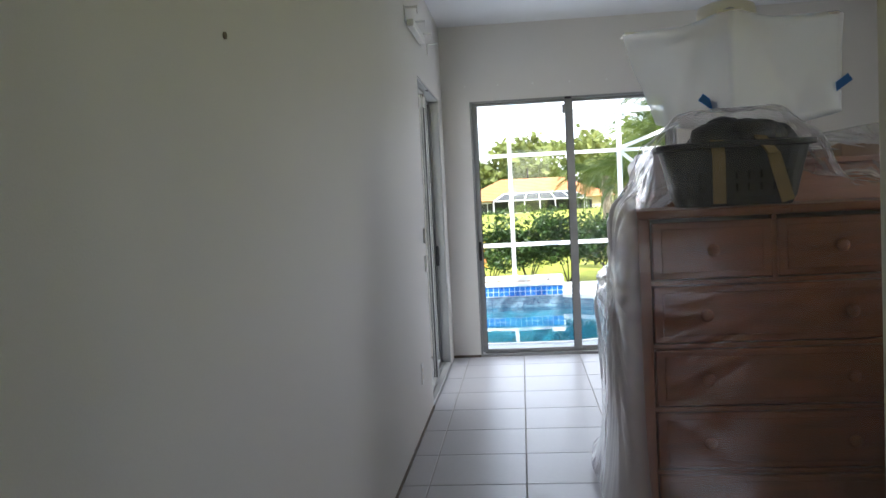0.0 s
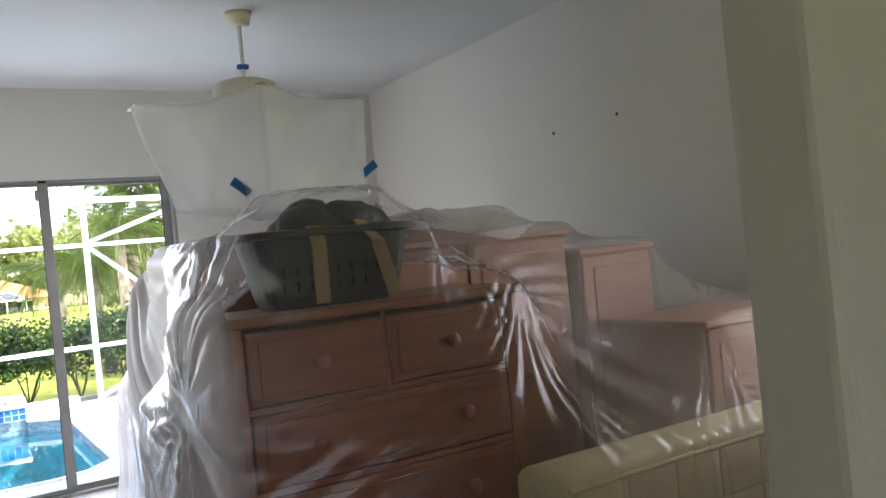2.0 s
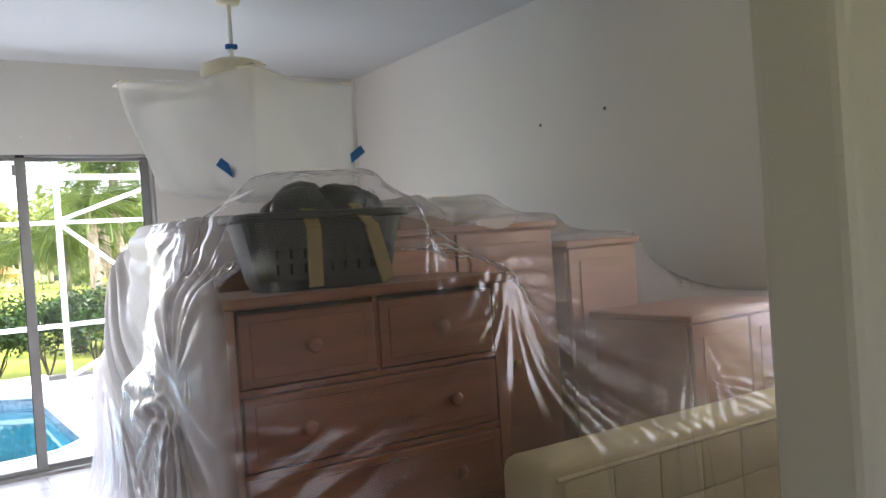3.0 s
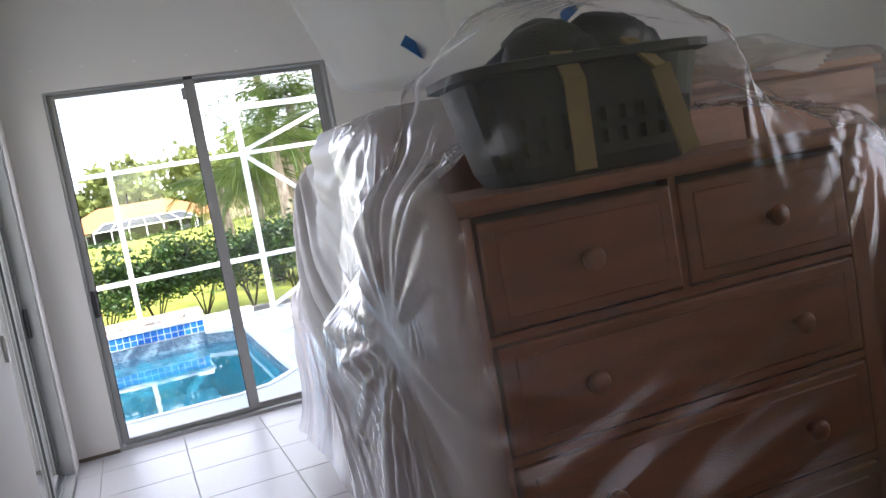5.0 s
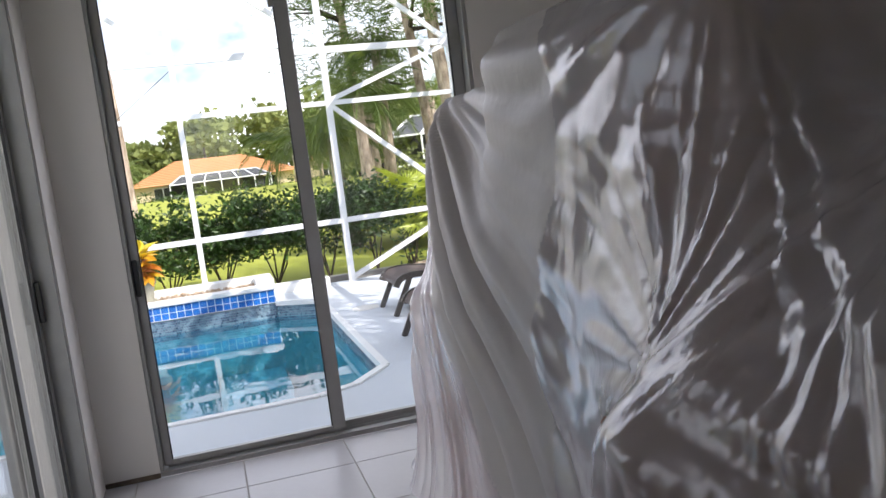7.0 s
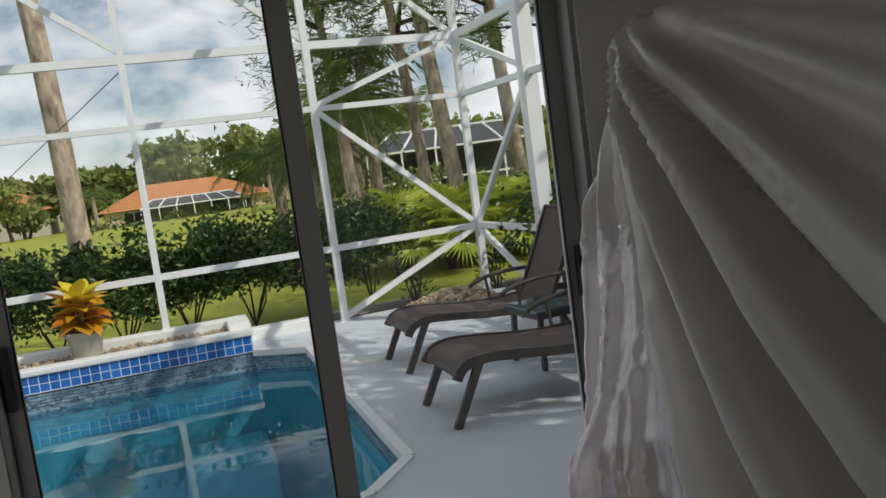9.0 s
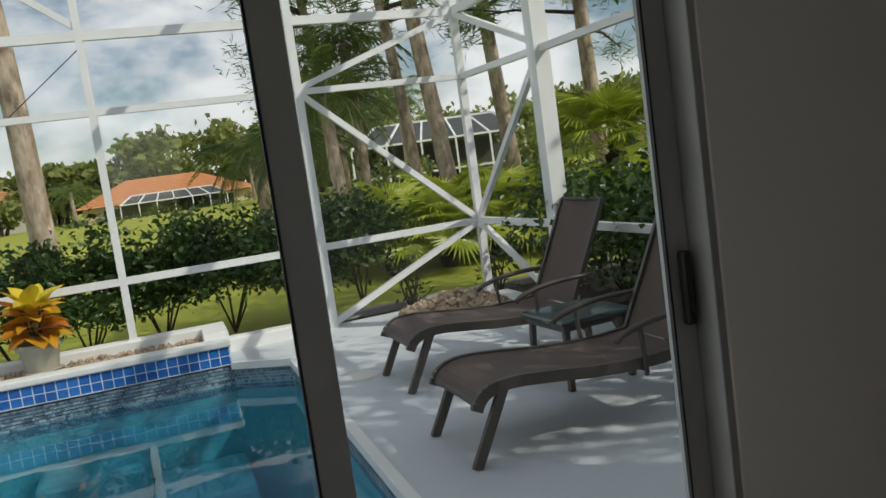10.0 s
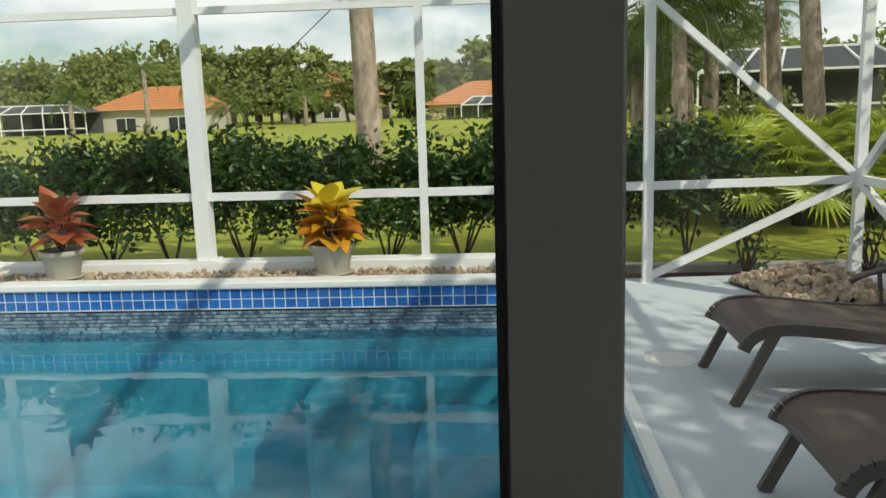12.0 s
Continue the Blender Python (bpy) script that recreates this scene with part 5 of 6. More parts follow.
def shrub(name, label, m, rx, ry, z0, z1, leaves, length, width, material, seed, group="", n_stems=5, dense=1.0):
    """A bush: bare stems below and a ragged head of small leaves."""
    rng = np.random.default_rng(seed)
    c = thing(name, label, "shrub", m, group)
    bm = bmesh.new()
    stems(bm, (0, 0, 0), z0 + (z1 - z0) * 0.5, rx * 0.6, rng, n_stems)
    part("stems", bm, M_TWIG, c)
    twigs = 26
    hubs = np.stack([rng.uniform(-rx, rx, twigs), rng.uniform(-ry, ry, twigs), z0 + (z1 - z0) * rng.beta(1.6, 1.3, twigs)], 1)
    hubs[:, 2] += 0.10 * np.sin(hubs[:, 0] * 7 + seed)
    pick = rng.integers(0, twigs, leaves)
    sp = np.array((rx, ry, (z1 - z0) * 0.5)) * 0.27
    pts = hubs[pick] + rng.normal(size=(leaves, 3)) * sp
    pts[:, 2] = np.maximum(pts[:, 2], z0 * rng.uniform(0.5, 1.1, leaves))
    part("foliage", leaf_mesh("foliage", pts, length, width, material, rng), None, c)
    return c


k = 0
for x in np.arange(-6.4, 2.7, 0.62):
    k += 1
    shrub("hedge_shrub", "dark green hedge shrub with bare stems behind the screen", pose(float(x), 6.45 + 0.1 * math.sin(k * 2.1), -0.18), 0.42, 0.36, 0.38, 0.99 + 0.07 * math.sin(k * 1.7), 3000, 0.075, 0.038, M_LEAF, 100 + k, "hedge shrubs")
for k, (x, y, h, rx) in enumerate(((4.1, 4.6, 0.95, 0.6), (4.2, 3.5, 1.05, 0.7), (4.3, 2.4, 1.0, 0.7), (4.4, 1.3, 1.05, 0.7), (4.5, 0.2, 1.1, 0.7), (5.3, 5.0, 1.1, 0.8), (5.5, 3.2, 1.2, 0.9), (5.6, 1.4, 1.2, 0.9))):
    shrub("border_shrub", "dense dark green border shrub beside the deck", pose(x, y, -0.17), rx, 0.6, 0.15, h, 2600, 0.085, 0.045, M_LEAF, 300 + k, "border shrubs")
for k, (x, y) in enumerate(((2.55, 5.72), (3.45, 5.75), (4.0, 5.7))):
    shrub("young_shrub", "thin young shrub in the mulch bed", pose(x, y, -0.16), 0.16, 0.14, 0.10, 0.62, 150, 0.09, 0.022, M_LEAF, 400 + k, "young shrubs", 7)


def fan_frond(radius, fingers, material, seed):
    """A fan palm leaf on its stalk, along +x."""
    rng = np.random.default_rng(seed)
    v, f = [], []
    stalk = radius * 1.25
    for y in (-0.006, 0.006):
        v += [(0, y, 0), (stalk, y, 0.05 * radius)]
    f.append((0, 1, 3, 2))
    for k in range(fingers):
        a = radians(-118 + 236 * k / (fingers - 1))
        ln = radius * (1 - 0.22 * abs(math.sin(a * 0.5))) * rng.uniform(0.86, 1.06)
        dx, dy = math.cos(a), math.sin(a)
        w = radius * 0.034
        b = len(v)
        z0 = 0.05 * radius
        tip_z = z0 - 0.22 * ln * rng.uniform(0.2, 1.4)
        fan = [(0, 0, 0), (dx * ln * 0.5 - dy * w, dy * ln * 0.5 + dx * w, 0), (dx * ln * 0.5, dy * ln * 0.5, -w * 0.8), (dx * ln * 0.5 + dy * w, dy * ln * 0.5 - dx * w, 0), (dx * ln, dy * ln, tip_z - z0)]
        v += [(stalk + x * 0.85 + z * 0.53, y, z0 - x * 0.53 + z * 0.85) for x, y, z in fan]
        f += [(b, b + 2, b + 1), (b, b + 3, b + 2), (b + 1, b + 2, b + 4), (b + 2, b + 3, b + 4)]
    return raw_mesh("frond", v, f, material)


FRONDS = [fan_frond(r, 27, M_PALM, 60 + i) for i, r in enumerate((0.40, 0.44, 0.47, 0.36))]


def palmetto(m, size, count, seed, label="yellow-green saw palmetto with fan leaves", group="palmettos"):
    rng = np.random.default_rng(seed)
    c = thing("palmetto", label, "palm", m, group)
    part("crown_base", lathe(bmesh.new(), [(0.10, 0), (0.13, 0.15), (0.07, 0.32), (0.02, 0.4)], 10), M_BARKD, c)
    for k in range(count):
        yaw = k * 137.5 + rng.uniform(-15, 15)
        tilt = -(12 + 66 * (k / count)) + rng.uniform(-8, 8)
        o = piece("frond", FRONDS[k % 4], c, pose(0, 0, 0.25, 0, 0, yaw) @ pose(0, 0, 0, rng.uniform(-30, 30), tilt, 0))
        o.scale = (size,) * 3
    return c


for k, (x, y, s, n) in enumerate(((3.2, 8.5, 0.95, 30), (3.9, 8.4, 1.1, 36), (4.7, 8.7, 1.15, 38), (5.4, 8.4, 1.1, 34), (3.6, 9.6, 1.25, 34), (4.5, 10.0, 1.3, 36), (5.4, 9.8, 1.3, 34), (6.3, 9.0, 1.2, 32), (2.6, 9.6, 1.0, 26), (6.2, 7.0, 1.15, 32), (7.1, 7.6, 1.2, 32), (7.3, 6.0, 1.2, 30))):
    palmetto(pose(x, y, ground_z(x, y)), s, n, 500 + k)
for k, (x, y, h) in enumerate(((6.9, 9.2, 1.1), (8.6, 8.4, 1.2), (9.6, 9.6, 1.2))):
    palmetto(pose(x, y, ground_z(x, y) + h - 0.3), 1.45, 34, 540 + k, "tall fan palm with grey-green leaves", "fan palms")
    solid("palm_trunk", tube(bmesh.new(), [(0, 0, 0), (0.03, 0, h * 0.5), (0, 0, h)], [0.16, 0.12, 0.13], 12), M_BARKD, "stout dark fan palm trunk", "palm trunk", "", pose(x, y, ground_z(x, y)))


def feather_frond(length, pairs, material, seed, hang=0.5):
    """A long arching palm leaf with side leaflets, along +x."""
    rng = np.random.default_rng(seed)
    v, f = [], []
    rib = [Vector((length * t * (1 - 0.25 * t), 0, length * (0.35 * t - 0.75 * t * t))) for t in [k / pairs for k in range(pairs + 1)]]
    for a, b in zip(rib, rib[1:]):
        k = len(v)
        v += [a + Vector((0, -0.012, 0)), a + Vector((0, 0.012, 0)), b + Vector((0, 0.012, 0)), b + Vector((0, -0.012, 0))]
        f.append((k, k + 1, k + 2, k + 3))
    for i, p in enumerate(rib[2:]):
        t = (i + 2) / pairs
        ln = length * 0.26 * math.sin(math.pi * min(1, 0.15 + t * 0.8)) * rng.uniform(0.85, 1.1)
        for s in (-1, 1):
            k = len(v)
            d = Vector((0.45, s * 0.8, -hang * rng.uniform(0.7, 1.3))).normalized()
            w = Vector((0.6, -s * 0.1, 0.1)) * 0.025 * length / 2
            v += [p, p + d * ln * 0.5 + w, p + d * ln, p + d * ln * 0.5 - w]
            f.append((k, k + 1, k + 2, k + 3))
    return raw_mesh("frond", v, f, material)


M_QUEEN = mat("queen_palm_leaf", (0.045, 0.09, 0.018), 0.5, scale=2, fine=30, bump=0.0, rand=0.5, color2=(0.20, 0.26, 0.05), translucent=0.25)
LONG = [feather_frond(ln, 22, M_QUEEN, 80 + i, hg) for i, (ln, hg) in enumerate(((2.2, 0.9), (1.9, 1.2), (2.5, 0.7)))]


def feather_palm(m, height, size, count, seed, label="queen palm with drooping feathery leaves", thick=0.13):
    rng = np.random.default_rng(seed)
    c = thing("queen_palm", label, "palm", m, "feather palms")
    part("trunk", tube(bmesh.new(), [(0, 0, -0.1), (0.05, 0, height * 0.5), (0.02, 0.02, height)], [thick * 1.2, thick * 0.9, thick * 0.75], 12), M_BARK, c, smooth=True)
    for k in range(count):
        yaw = k * 137.5 + rng.uniform(-20, 20)
        tilt = -55 + 85 * (k / count) + rng.uniform(-8, 8)
        o = piece("frond", LONG[k % 3], c, pose(0, 0, height, 0, 0, yaw) @ pose(0, 0, 0, rng.uniform(-20, 20), tilt, 0))
        o.scale = (size,) * 3
    return c


feather_palm(pose(3.35, 12.0, -0.2), 2.6, 0.62, 44, 11)
feather_palm(pose(3.0, 13.4, -0.2), 1.9, 0.62, 40, 12)
feather_palm(pose(4.1, 13.2, -0.2), 3.6, 0.66, 40, 13)
feather_palm(pose(8.3, 24.0, -0.3), 3.6, 0.62, 26, 14)
feather_palm(pose(2.6, 16.0, -0.3), 2.0, 0.7, 34, 15)
feather_palm(pose(4.6, 17.0, -0.3), 2.8, 0.8, 34, 16)


def pine(m, height, radius, lean, crown_from, tufts, seed, label, crown=True, spread=2.6):
    """A tall pine: a bare tapered trunk, limbs, and ragged tufts of needles."""
    rng = np.random.default_rng(seed)
    c = thing("pine_tree", label, "tree", m, "pine trees")
    axis = [Vector((lean[0] * t + 0.06 * math.sin(t * 7 + seed), lean[1] * t, height * t)) for t in [k / 10 for k in range(11)]]
    bm = bmesh.new()
    tube(bm, axis, [radius * (1.12 - 0.65 * k / 10) for k in range(11)], 18)
    part("trunk", bm, M_BARK, c, smooth=True)
    if not crown:
        return c
    pts = []
    for k in range(tufts):
        t = rng.uniform(crown_from, 1.0)
        base = axis[0].lerp(axis[-1], t)
        a = rng.uniform(0, 6.28)
        ln = spread * rng.uniform(0.4, 1.0) * (1.15 - 0.6 * (t - crown_from) / (1 - crown_from + 1e-6))
        tip = base + Vector((ln * math.cos(a), ln * math.sin(a), rng.uniform(-0.3, 0.6)))
        if k < 26:
            part("limb", tube(bmesh.new(), [base, base.lerp(tip, 0.5) + Vector((0, 0, 0.12)), tip], [0.05, 0.03, 0.012], 6), M_BARKD, c)
        for _ in range(3):
            hub = base.lerp(tip, rng.uniform(0.55, 1.0)) + Vector(rng.normal(size=3) * 0.12)
            q = np.array(hub) + rng.normal(size=(46, 3)) * (0.17, 0.17, 0.12)
            pts.append(q)
    part("crown", leaf_mesh("crown", np.concatenate(pts), 0.24, 0.022, M_PINE, rng, up=0.1), None, c)
    return c


pine(pose(-0.72, 9.2, -0.3), 12, 0.14, (-0.55, 0.0), 0.55, 60, 31, "tall pine with pale plated bark beyond the hedge")
pine(pose(4.75, 11.9, -0.3), 11, 0.10, (-0.6, 0.2), 0.33, 55, 32, "slim pine with a ragged crown", spread=2.0)
pine(pose(5.1, 11.3, -0.3), 12, 0.135, (-0.7, 0.2), 0.36, 55, 33, "dark pine with a ragged crown", spread=2.2)
pine(pose(7.6, 14.1, -0.3), 12, 0.15, (-0.6, 0.3), 0.36, 60, 34, "tall pine with reddish bark and a ragged crown")
pine(pose(9.4, 13.6, -0.3), 12, 0.16, (-0.5, 0.2), 0.30, 60, 35, "tall pine with reddish bark and a ragged crown")
pine(pose(9.5, 8.4, -0.3), 9, 0.13, (-0.3, 0.2), 0.28, 60, 36, "pine with a low ragged crown", spread=2.2)
pine(pose(3.9, 14.2, -0.3), 9, 0.11, (-0.3, 0.2), 0.26, 90, 38, "young pine with full low tufts of needles", spread=1.7)
pine(pose(10.2, 10.6, -0.3), 9, 0.10, (0.3, 0.2), 0.28, 50, 37, "pine with a low ragged crown", spread=2.2)


def broad_tree(m, height, radius, rx, leaves, seed, label, z_from=0.35, leaf=0.11, material=M_LEAF):
    rng = np.random.default_rng(seed)
    c = thing("oak_tree", label, "tree", m, "broad-leaved trees")
    fork = Vector((0, 0, height * 0.28))
    part("trunk", tube(bmesh.new(), [(0, 0, -0.1), (0.04, 0, height * 0.14), fork], [radius * 1.25, radius, radius * 0.9], 14), M_BARKD, c, smooth=True)
    pts = []
    for k in range(16):
        a = k * 2.4
        tip = Vector((rx * math.cos(a) * rng.uniform(0.4, 1), rx * math.sin(a) * rng.uniform(0.4, 1), height * rng.uniform(z_from + 0.1, 0.95)))
        mid = fork.lerp(tip, 0.5) + Vector((0, 0, 0.2))
        part("limb", tube(bmesh.new(), [fork, mid, tip], [radius * 0.55, radius * 0.3, 0.02], 7), M_BARKD, c)
        for _ in range(5):
            hub = np.array(mid.lerp(tip, rng.uniform(0.2, 1.1))) + rng.normal(size=3) * 0.3
            pts.append(hub + rng.normal(size=(leaves // 80, 3)) * (0.32, 0.32, 0.22))
    part("crown", leaf_mesh("crown", np.concatenate(pts), leaf, leaf * 0.5, material, rng), None, c)
    return c


broad_tree(pose(9.9, 7.0, -0.2), 5.5, 0.12, 1.3, 3400, 41, "dark oak with spreading limbs beside the deck")
broad_tree(pose(9.6, 9.0, -0.2), 6.0, 0.10, 1.6, 3600, 42, "dark oak with spreading limbs near the fan palms")
broad_tree(pose(5.55, 4.7, -0.2), 5.6, 0.095, 1.0, 2400, 44, "dark oak with a forked trunk among the border shrubs")
# out of view; put sunward of the deck to throw dappled shade on it
broad_tree(pose(6.1, -1.0, -0.2), 7.6, 0.15, 2.0, 7000, 43, "dark unseen oak beside the house, added to dapple the deck")


# ---- far things ----
def hip_house(name, label, m, w, d, wall_h, roof_h, wall_m, roof_m, windows, group=""):
    """A one-storey house with a hipped tile roof; its face looks to -y."""
    c = thing(name, label, "house", m, group)
    part("wall", boxes(((-w / 2, -d / 2, -0.5), (w / 2, d / 2, wall_h))), wall_m, c)
    o = 0.7
    bm = bmesh.new()
    e = [bm.verts.new((sx * (w / 2 + o), sy * (d / 2 + o), wall_h - 0.1)) for sx, sy in ((-1, -1), (1, -1), (1, 1), (-1, 1))]
    t = [bm.verts.new((sx * (w / 2 - d * 0.42), 0, wall_h + roof_h)) for sx in (-1, 1)]
    for f in ((e[0], e[1], t[1], t[0]), (e[1], e[2], t[1]), (e[2], e[3], t[0], t[1]), (e[3], e[0], t[0]), (e[3], e[2], e[1], e[0])):
        bm.faces.new(f)
    roof = part("roof", bm, roof_m, c)
    bm = bmesh.new()
    rows = 14
    for r in range(1, rows):
        k = r / rows
        a, b = e_pts(w, d, o, wall_h, roof_h, k)
        beam(bm, a, b, 0.10, 0.07)
    part("tile_courses", bm, roof_m, roof)
    for x, ww, hh in windows:
        wn = part("window", boxes(((x - ww / 2, -d / 2 - 0.03, 0.5), (x + ww / 2, -d / 2, 0.5 + hh))), M_DARKGL, c)
        part("window_frame", boxes(((x - ww / 2 - 0.08, -d / 2 - 0.05, 0.42), (x + ww / 2 + 0.08, -d / 2 - 0.001, 0.5)), ((x - ww / 2 - 0.08, -d / 2 - 0.05, 0.5 + hh), (x + ww / 2 + 0.08, -d / 2 - 0.001, 0.58 + hh)), ((x - 0.04, -d / 2 - 0.05, 0.5), (x + 0.04, -d / 2 - 0.031, 0.5 + hh))), M_CAGE, wn)
    return c


def e_pts(w, d, o, wall_h, roof_h, k):
    lo = Vector((-(w / 2 + o), -(d / 2 + o), wall_h - 0.1)).lerp(Vector((-(w / 2 - d * 0.42), 0, wall_h + roof_h)), k)
    hi = Vector((w / 2 + o, -(d / 2 + o), wall_h - 0.1)).lerp(Vector((w / 2 - d * 0.42, 0, wall_h + roof_h)), k)
    return lo + Vector((0, 0, 0.03)), hi + Vector((0, 0, 0.03))


def screen_room(m, w, d, h, rise, bays, name="neighbour_cage", label="white-framed screen room on a far house", dark=True):
    """A neighbour's screen cage with a low mansard roof."""
    c = thing(name, label, "screen cage", m, "neighbour cages")
    i = min(w, d) * 0.22
    if dark:
        bm = bmesh.new()
        lo = [bm.verts.new((sx * w / 2, sy * d / 2, h)) for sx, sy in ((-1, -1), (1, -1), (1, 1), (-1, 1))]
        hi = [bm.verts.new((sx * (w / 2 - i), sy * (d / 2 - i), h + rise)) for sx, sy in ((-1, -1), (1, -1), (1, 1), (-1, 1))]
        for k in range(4):
            bm.faces.new((lo[k], lo[(k + 1) % 4], hi[(k + 1) % 4], hi[k]))
        bm.faces.new(hi)
        part("screen_roof", bm, M_SCREEN, c)
        part("screen_back", boxes(((-w / 2, d / 2 - 0.05, 0), (w / 2, d / 2, h - 0.02))), M_SCREEN, c)
    for k in range(bays + 1):
        x = -w / 2 + w * k / bays
        part("post", beam(bmesh.new(), (x, -d / 2, 0), (x, -d / 2, h), 0.09, 0.09), M_CAGE, c)
        xi = x * (w / 2 - i) / (w / 2)
        part("roof_bar", beam(bmesh.new(), (x, -d / 2, h + 0.03), (xi, -d / 2 + i, h + rise + 0.03), 0.09, 0.09), M_CAGE, c)
    for z in (h + 0.03, h * 0.42):
        part("rail", beam(bmesh.new(), (-w / 2, -d / 2 - 0.01, z), (w / 2, -d / 2 - 0.01, z), 0.1, 0.1), M_CAGE, c)
    part("ridge_rail", beam(bmesh.new(), (-w / 2 + i, -d / 2 + i, h + rise + 0.03), (w / 2 - i, -d / 2 + i, h + rise + 0.03), 0.1, 0.1), M_CAGE, c)
    return c


hip_house("orange_roof_house", "cream house with an orange tile roof across the lawn", pose(1.5, 84, -1.3, 0, 0, 4), 15, 10, 2.3, 2.1, M_STUCCO, M_ROOF, [(-5, 1.6, 1.4), (0, 2.4, 1.8), (5, 1.6, 1.4)], "far houses")
screen_room(pose(2.0, 76.5, -1.3, 0, 0, 4), 9, 5, 2.1, 0.7, 6, label="white-framed screen room on the orange-roofed house")
hip_house("orange_roof_house", "cream house with an orange tile roof behind palms", pose(17.5, 92, -0.8, 0, 0, -6), 12, 10, 2.8, 2.6, M_STUCCO, M_ROOF, [(-3, 1.6, 1.4), (2, 1.6, 1.4)], "far houses")
hip_house("orange_roof_house", "tan house with an orange tile roof among trees", pose(-33, 84, -1.4, 0, 0, 8), 12, 10, 2.8, 2.2, M_STUCCO2, M_ROOF, [(-3, 1.8, 1.4), (2, 1.8, 1.4)], "far houses")
hip_house("orange_roof_house", "house with an orange roof half hidden by trees", pose(-19, 104, -0.9, 0, 0, 0), 12, 10, 3.2, 2.8, M_STUCCO2, M_ROOF, [(0, 1.8, 1.4)], "far houses")
screen_room(pose(-41, 74, -1.2, 0, 0, 12), 9, 6, 2.4, 0.7, 5, label="white-framed screen room at the lawn's far edge")
screen_room(pose(14.6, 39.5, -0.5, 0, 0, -14), 8.5, 6, 2.55, 1.0, 5, label="dark-roofed screen room with white bars")
hip_house("white_roof_house", "cream house with a white tile roof behind the palms", pose(23.2, 23.6, -1.35, 0, 0, -40), 12, 9, 2.7, 2.2, M_STUCCO, M_WROOF, [(-3, 2.0, 1.6), (2, 2.0, 1.6)], "far houses")

rngf = np.random.default_rng(77)


def woods(name, label, n, xr, yr, h_lo, h_hi, per, leaf, seed):
    """A belt of far trees: ragged crowns of leaf clumps on thin trunks."""
    rng = np.random.default_rng(seed)
    pts = []
    bm = bmesh.new()
    for k in range(n):
        x, y = rng.uniform(*xr), rng.uniform(*yr)
        h = rng.uniform(h_lo, h_hi) * (1 + 0.15 * math.sin(x * 0.11))
        z = -0.8
        tube(bm, [(x, y, z), (x + rng.normal() * 0.2, y, z + h * 0.6)], [0.22, 0.12], 5)
        hubs = np.stack([x + rng.normal(size=9) * h * 0.17, y + rng.normal(size=9) * h * 0.15, z + h * rng.uniform(0.3, 0.95, 9)], 1)
        pick = rng.integers(0, 9, per)
        pts.append(hubs[pick] + rng.normal(size=(per, 3)) * h * (0.085, 0.085, 0.055))
    ob = thing(name, label, "woods", pose(0, 0, 0), kind="stuff")
    part("trunks", bm, M_BARKD, ob)
    part("foliage", leaf_mesh("foliage", np.concatenate(pts), leaf, leaf * 0.7, M_FARLEAF, rng), None, ob)


woods("far_woods", "belt of green trees along the far side of the lawn", 140, (-110, 60), (98, 122), 6, 9.6, 620, 0.95, 1)
woods("middle_woods", "clumps of trees and palms at the lawn's edge", 34, (-66, -14), (86, 94), 3.5, 7.5, 600, 0.6, 2)
woods("near_woods", "trees at the lawn's edge beyond the palmettos", 24, (9, 40), (40, 70), 4.0, 6.5, 600, 0.5, 3)
woods("garden_woods", "leafy trees between the houses", 14, (5.5, 17), (14.5, 19), 1.5, 2.4, 700, 0.15, 4)
for k, (x, y, h) in enumerate(((-26, 62, 5.2), (-23.5, 66, 4.2), (-31, 60, 3.0), (-20, 63, 2.2), (8.5, 70, 3.6), (11, 72, 4.4), (-6, 74, 3.4), (-16, 72, 3.0))):
    feather_palm(pose(x, y, -0.9), h, 1.1, 22, 600 + k, "far palm on the golf course lawn", 0.2)
for k in range(14):
    x = -6 + k * 1.5
    shrub("far_shrub", "round yellow-green shrub by the far house", pose(x, 72 + math.sin(k), -1.0), 0.9, 0.6, 0.1, 1.0 + 0.3 * math.sin(k * 2), 160, 0.22, 0.15, M_LEAF2, 700 + k, "far shrubs", 2)


# ---- tiles ----
def tile_mesh(name, w, h, d, material, bevel=0.002):
    """A tile lying in the xy plane with its top at z = 0."""
    bm = bmesh.new()
    b = bevel
    lo = [bm.verts.new((sx * w / 2, sy * h / 2, -d)) for sx, sy in ((-1, -1), (1, -1), (1, 1), (-1, 1))]
    mi = [bm.verts.new((sx * w / 2, sy * h / 2, -b)) for sx, sy in ((-1, -1), (1, -1), (1, 1), (-1, 1))]
    hi = [bm.verts.new((sx * (w / 2 - b), sy * (h / 2 - b), 0)) for sx, sy in ((-1, -1), (1, -1), (1, 1), (-1, 1))]
    for k in range(4):
        j = (k + 1) % 4
        bm.faces.new((lo[k], lo[j], mi[j], mi[k]))
        bm.faces.new((mi[k], mi[j], hi[j], hi[k]))
    bm.faces.new(hi)
    return mesh_of(bm, name, material)


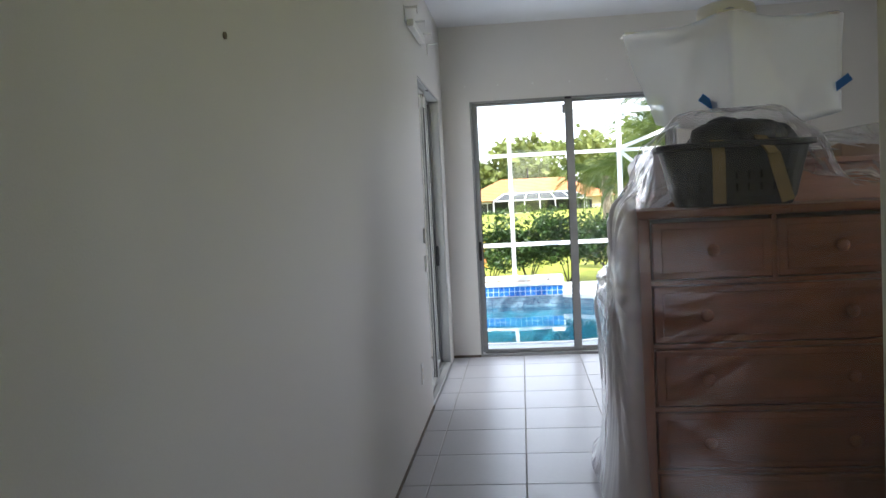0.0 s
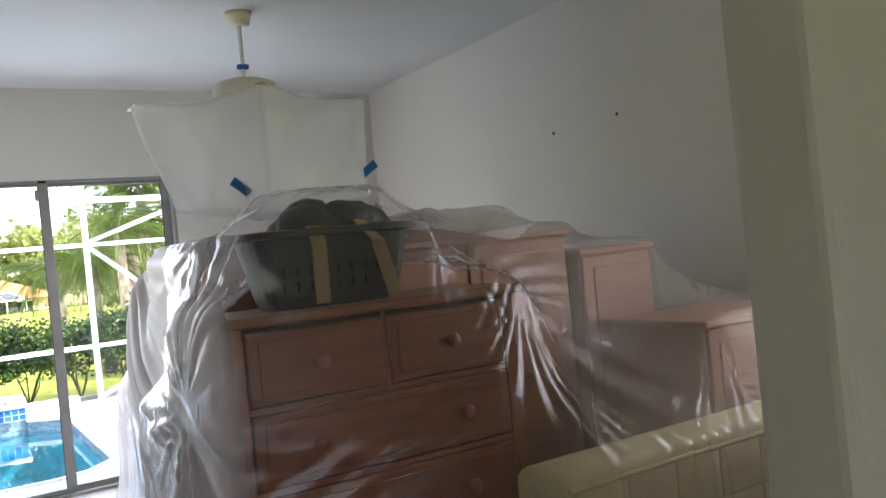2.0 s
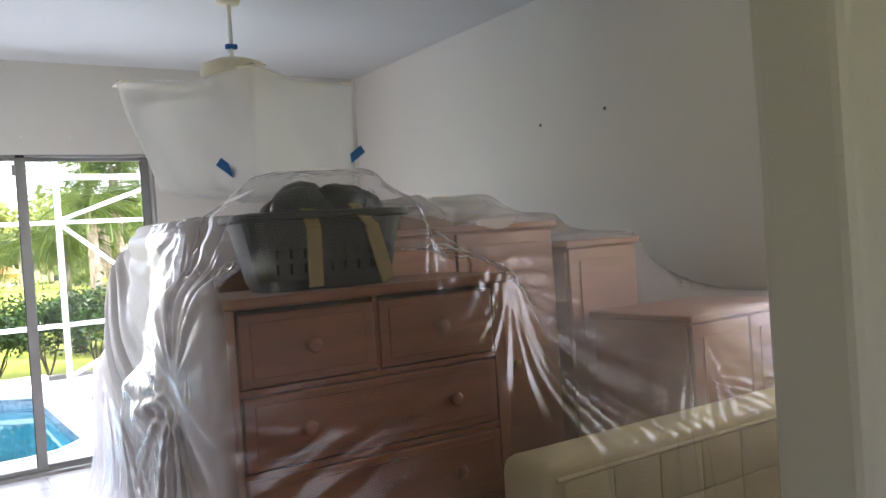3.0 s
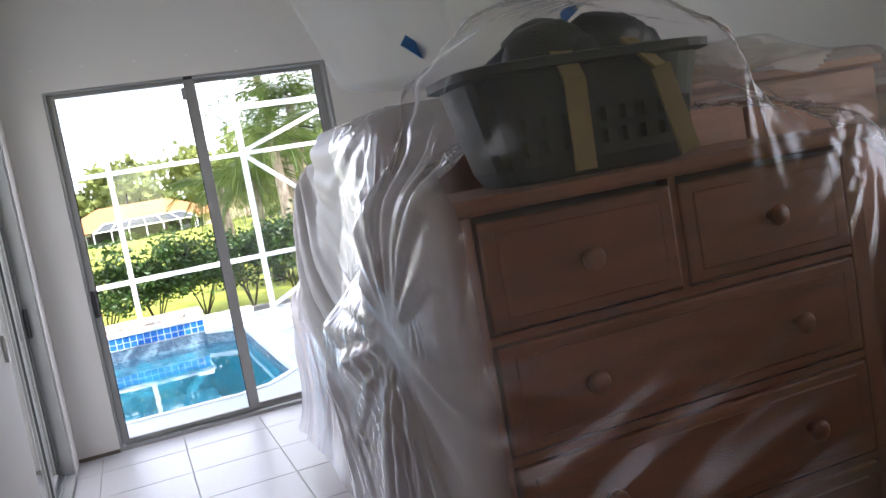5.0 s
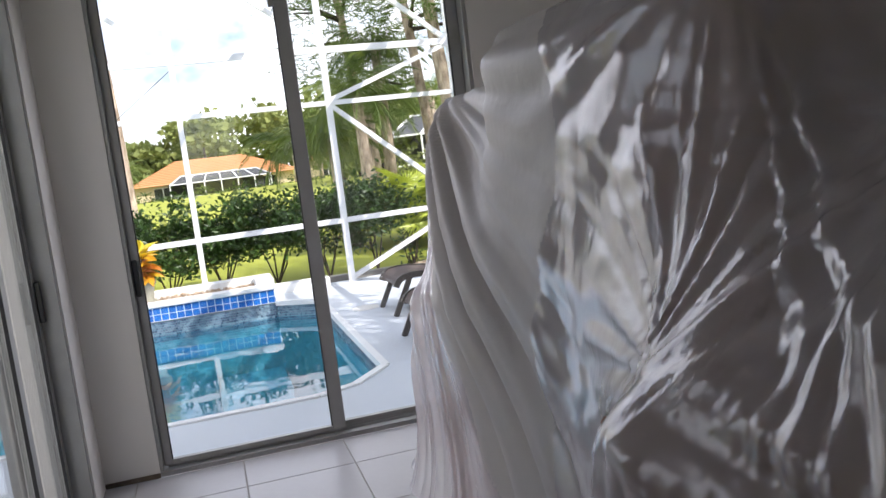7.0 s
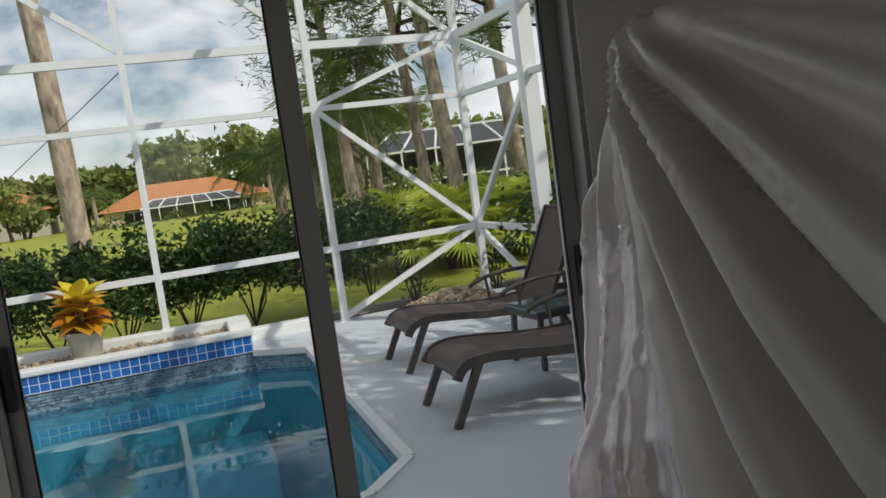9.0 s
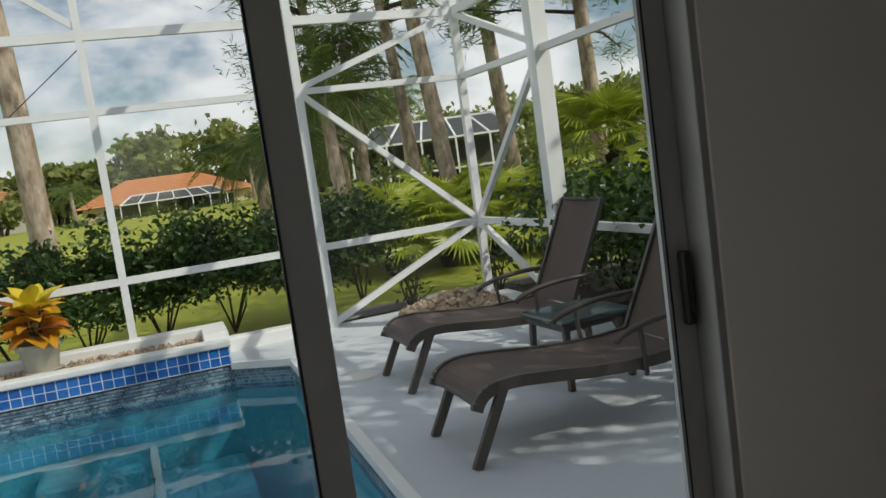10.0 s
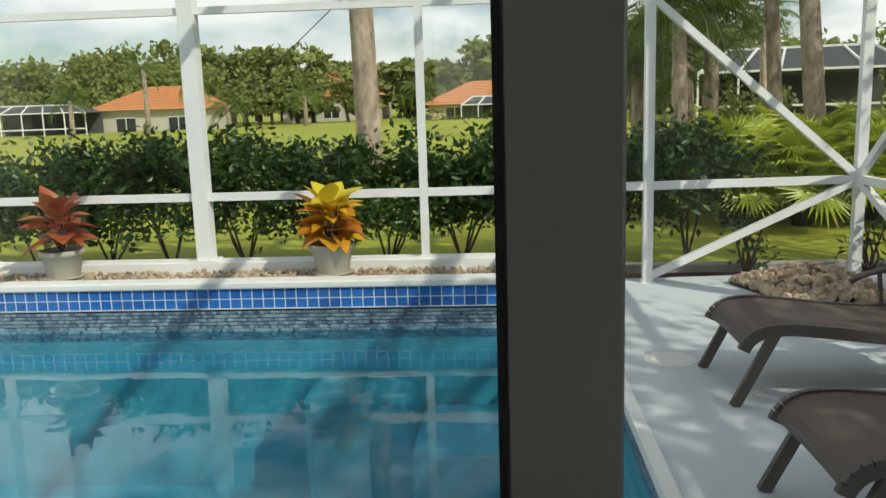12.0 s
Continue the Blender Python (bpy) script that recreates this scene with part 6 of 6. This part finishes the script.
TP = 0.437
FLOOR_TILES = {}
x_lines = [XL] + [v for v in [0.313 + TP * k for k in range(-3, 8)] if XL + 0.02 < v < XR] + [XR]
y_lines = [YH] + [v for v in [-0.322 - TP * k for k in range(18, -1, -1)] if YH + 0.02 < v] + [0.0]
for xa, xb in zip(x_lines, x_lines[1:]):
    for ya, yb in zip(y_lines, y_lines[1:]):
        if ya < YS - 0.1 and xa > 1.65:
            continue
        w, h = round(xb - xa - 0.005, 3), round(yb - ya - 0.005, 3)
        if (w, h) not in FLOOR_TILES:
            FLOOR_TILES[(w, h)] = tile_mesh("floor_tile", w, h, 0.004, M_TILE, 0.0015)
        piece("floor_tile", FLOOR_TILES[(w, h)], floor, pose((xa + xb) / 2, (ya + yb) / 2, 0.0))

tw = bpy.data.objects["planter_wall"]
BT = 0.0735
blue = tile_mesh("blue_tile", BT - 0.008, 0.061, 0.004, M_BLUE, 0.002)
for r in range(2):
    for k in range(56):
        piece("blue_tile", blue, tw, pose(0.862 - BT * (k + 0.5), 4.796, -0.004 - 0.068 * r, 90))
for r in range(2):
    piece("blue_tile", blue, tw, pose(0.866, 4.84, -0.004 - 0.068 * r, 90, 0, 90))
rm = np.random.default_rng(9)
mv, mf = [], []
MT = 0.0245


def mosaic_run(p0, p1, z_top, rows):
    p0, p1 = Vector(p0), Vector(p1)
    d = (p1 - p0)
    n = int(d.length / MT)
    d.normalize()
    out = Vector((d.y, -d.x, 0))
    for r in range(rows):
        for k in range(n):
            s = (k + 0.5 + (0.5 if r % 2 else 0)) * MT
            c = p0 + d * s + Vector((0, 0, z_top - (r + 0.5) * MT))
            e, q = d * (MT * 0.43), Vector((0, 0, MT * 0.41))
            o = out * rm.uniform(0.003, 0.005)
            b = len(mv)
            mv.extend([c - e - q + o, c + e - q + o, c + e + q + o, c - e + q + o])
            mf.append((b, b + 1, b + 2, b + 3))


mosaic_run((-3.3, 4.7785, 0), (0.865, 4.7785, 0), -0.112, 8)
mosaic_run((0.872, 4.776, 0), (1.268, 4.503, 0), -0.125, 7)
mosaic_run((1.267, 4.50, 0), (1.267, 1.50, 0), -0.13, 6)
part("mosaic", raw_mesh("mosaic", mv, mf, M_MOSAIC), None, tw)
tw.children[-1]["kind"] = "stuff"
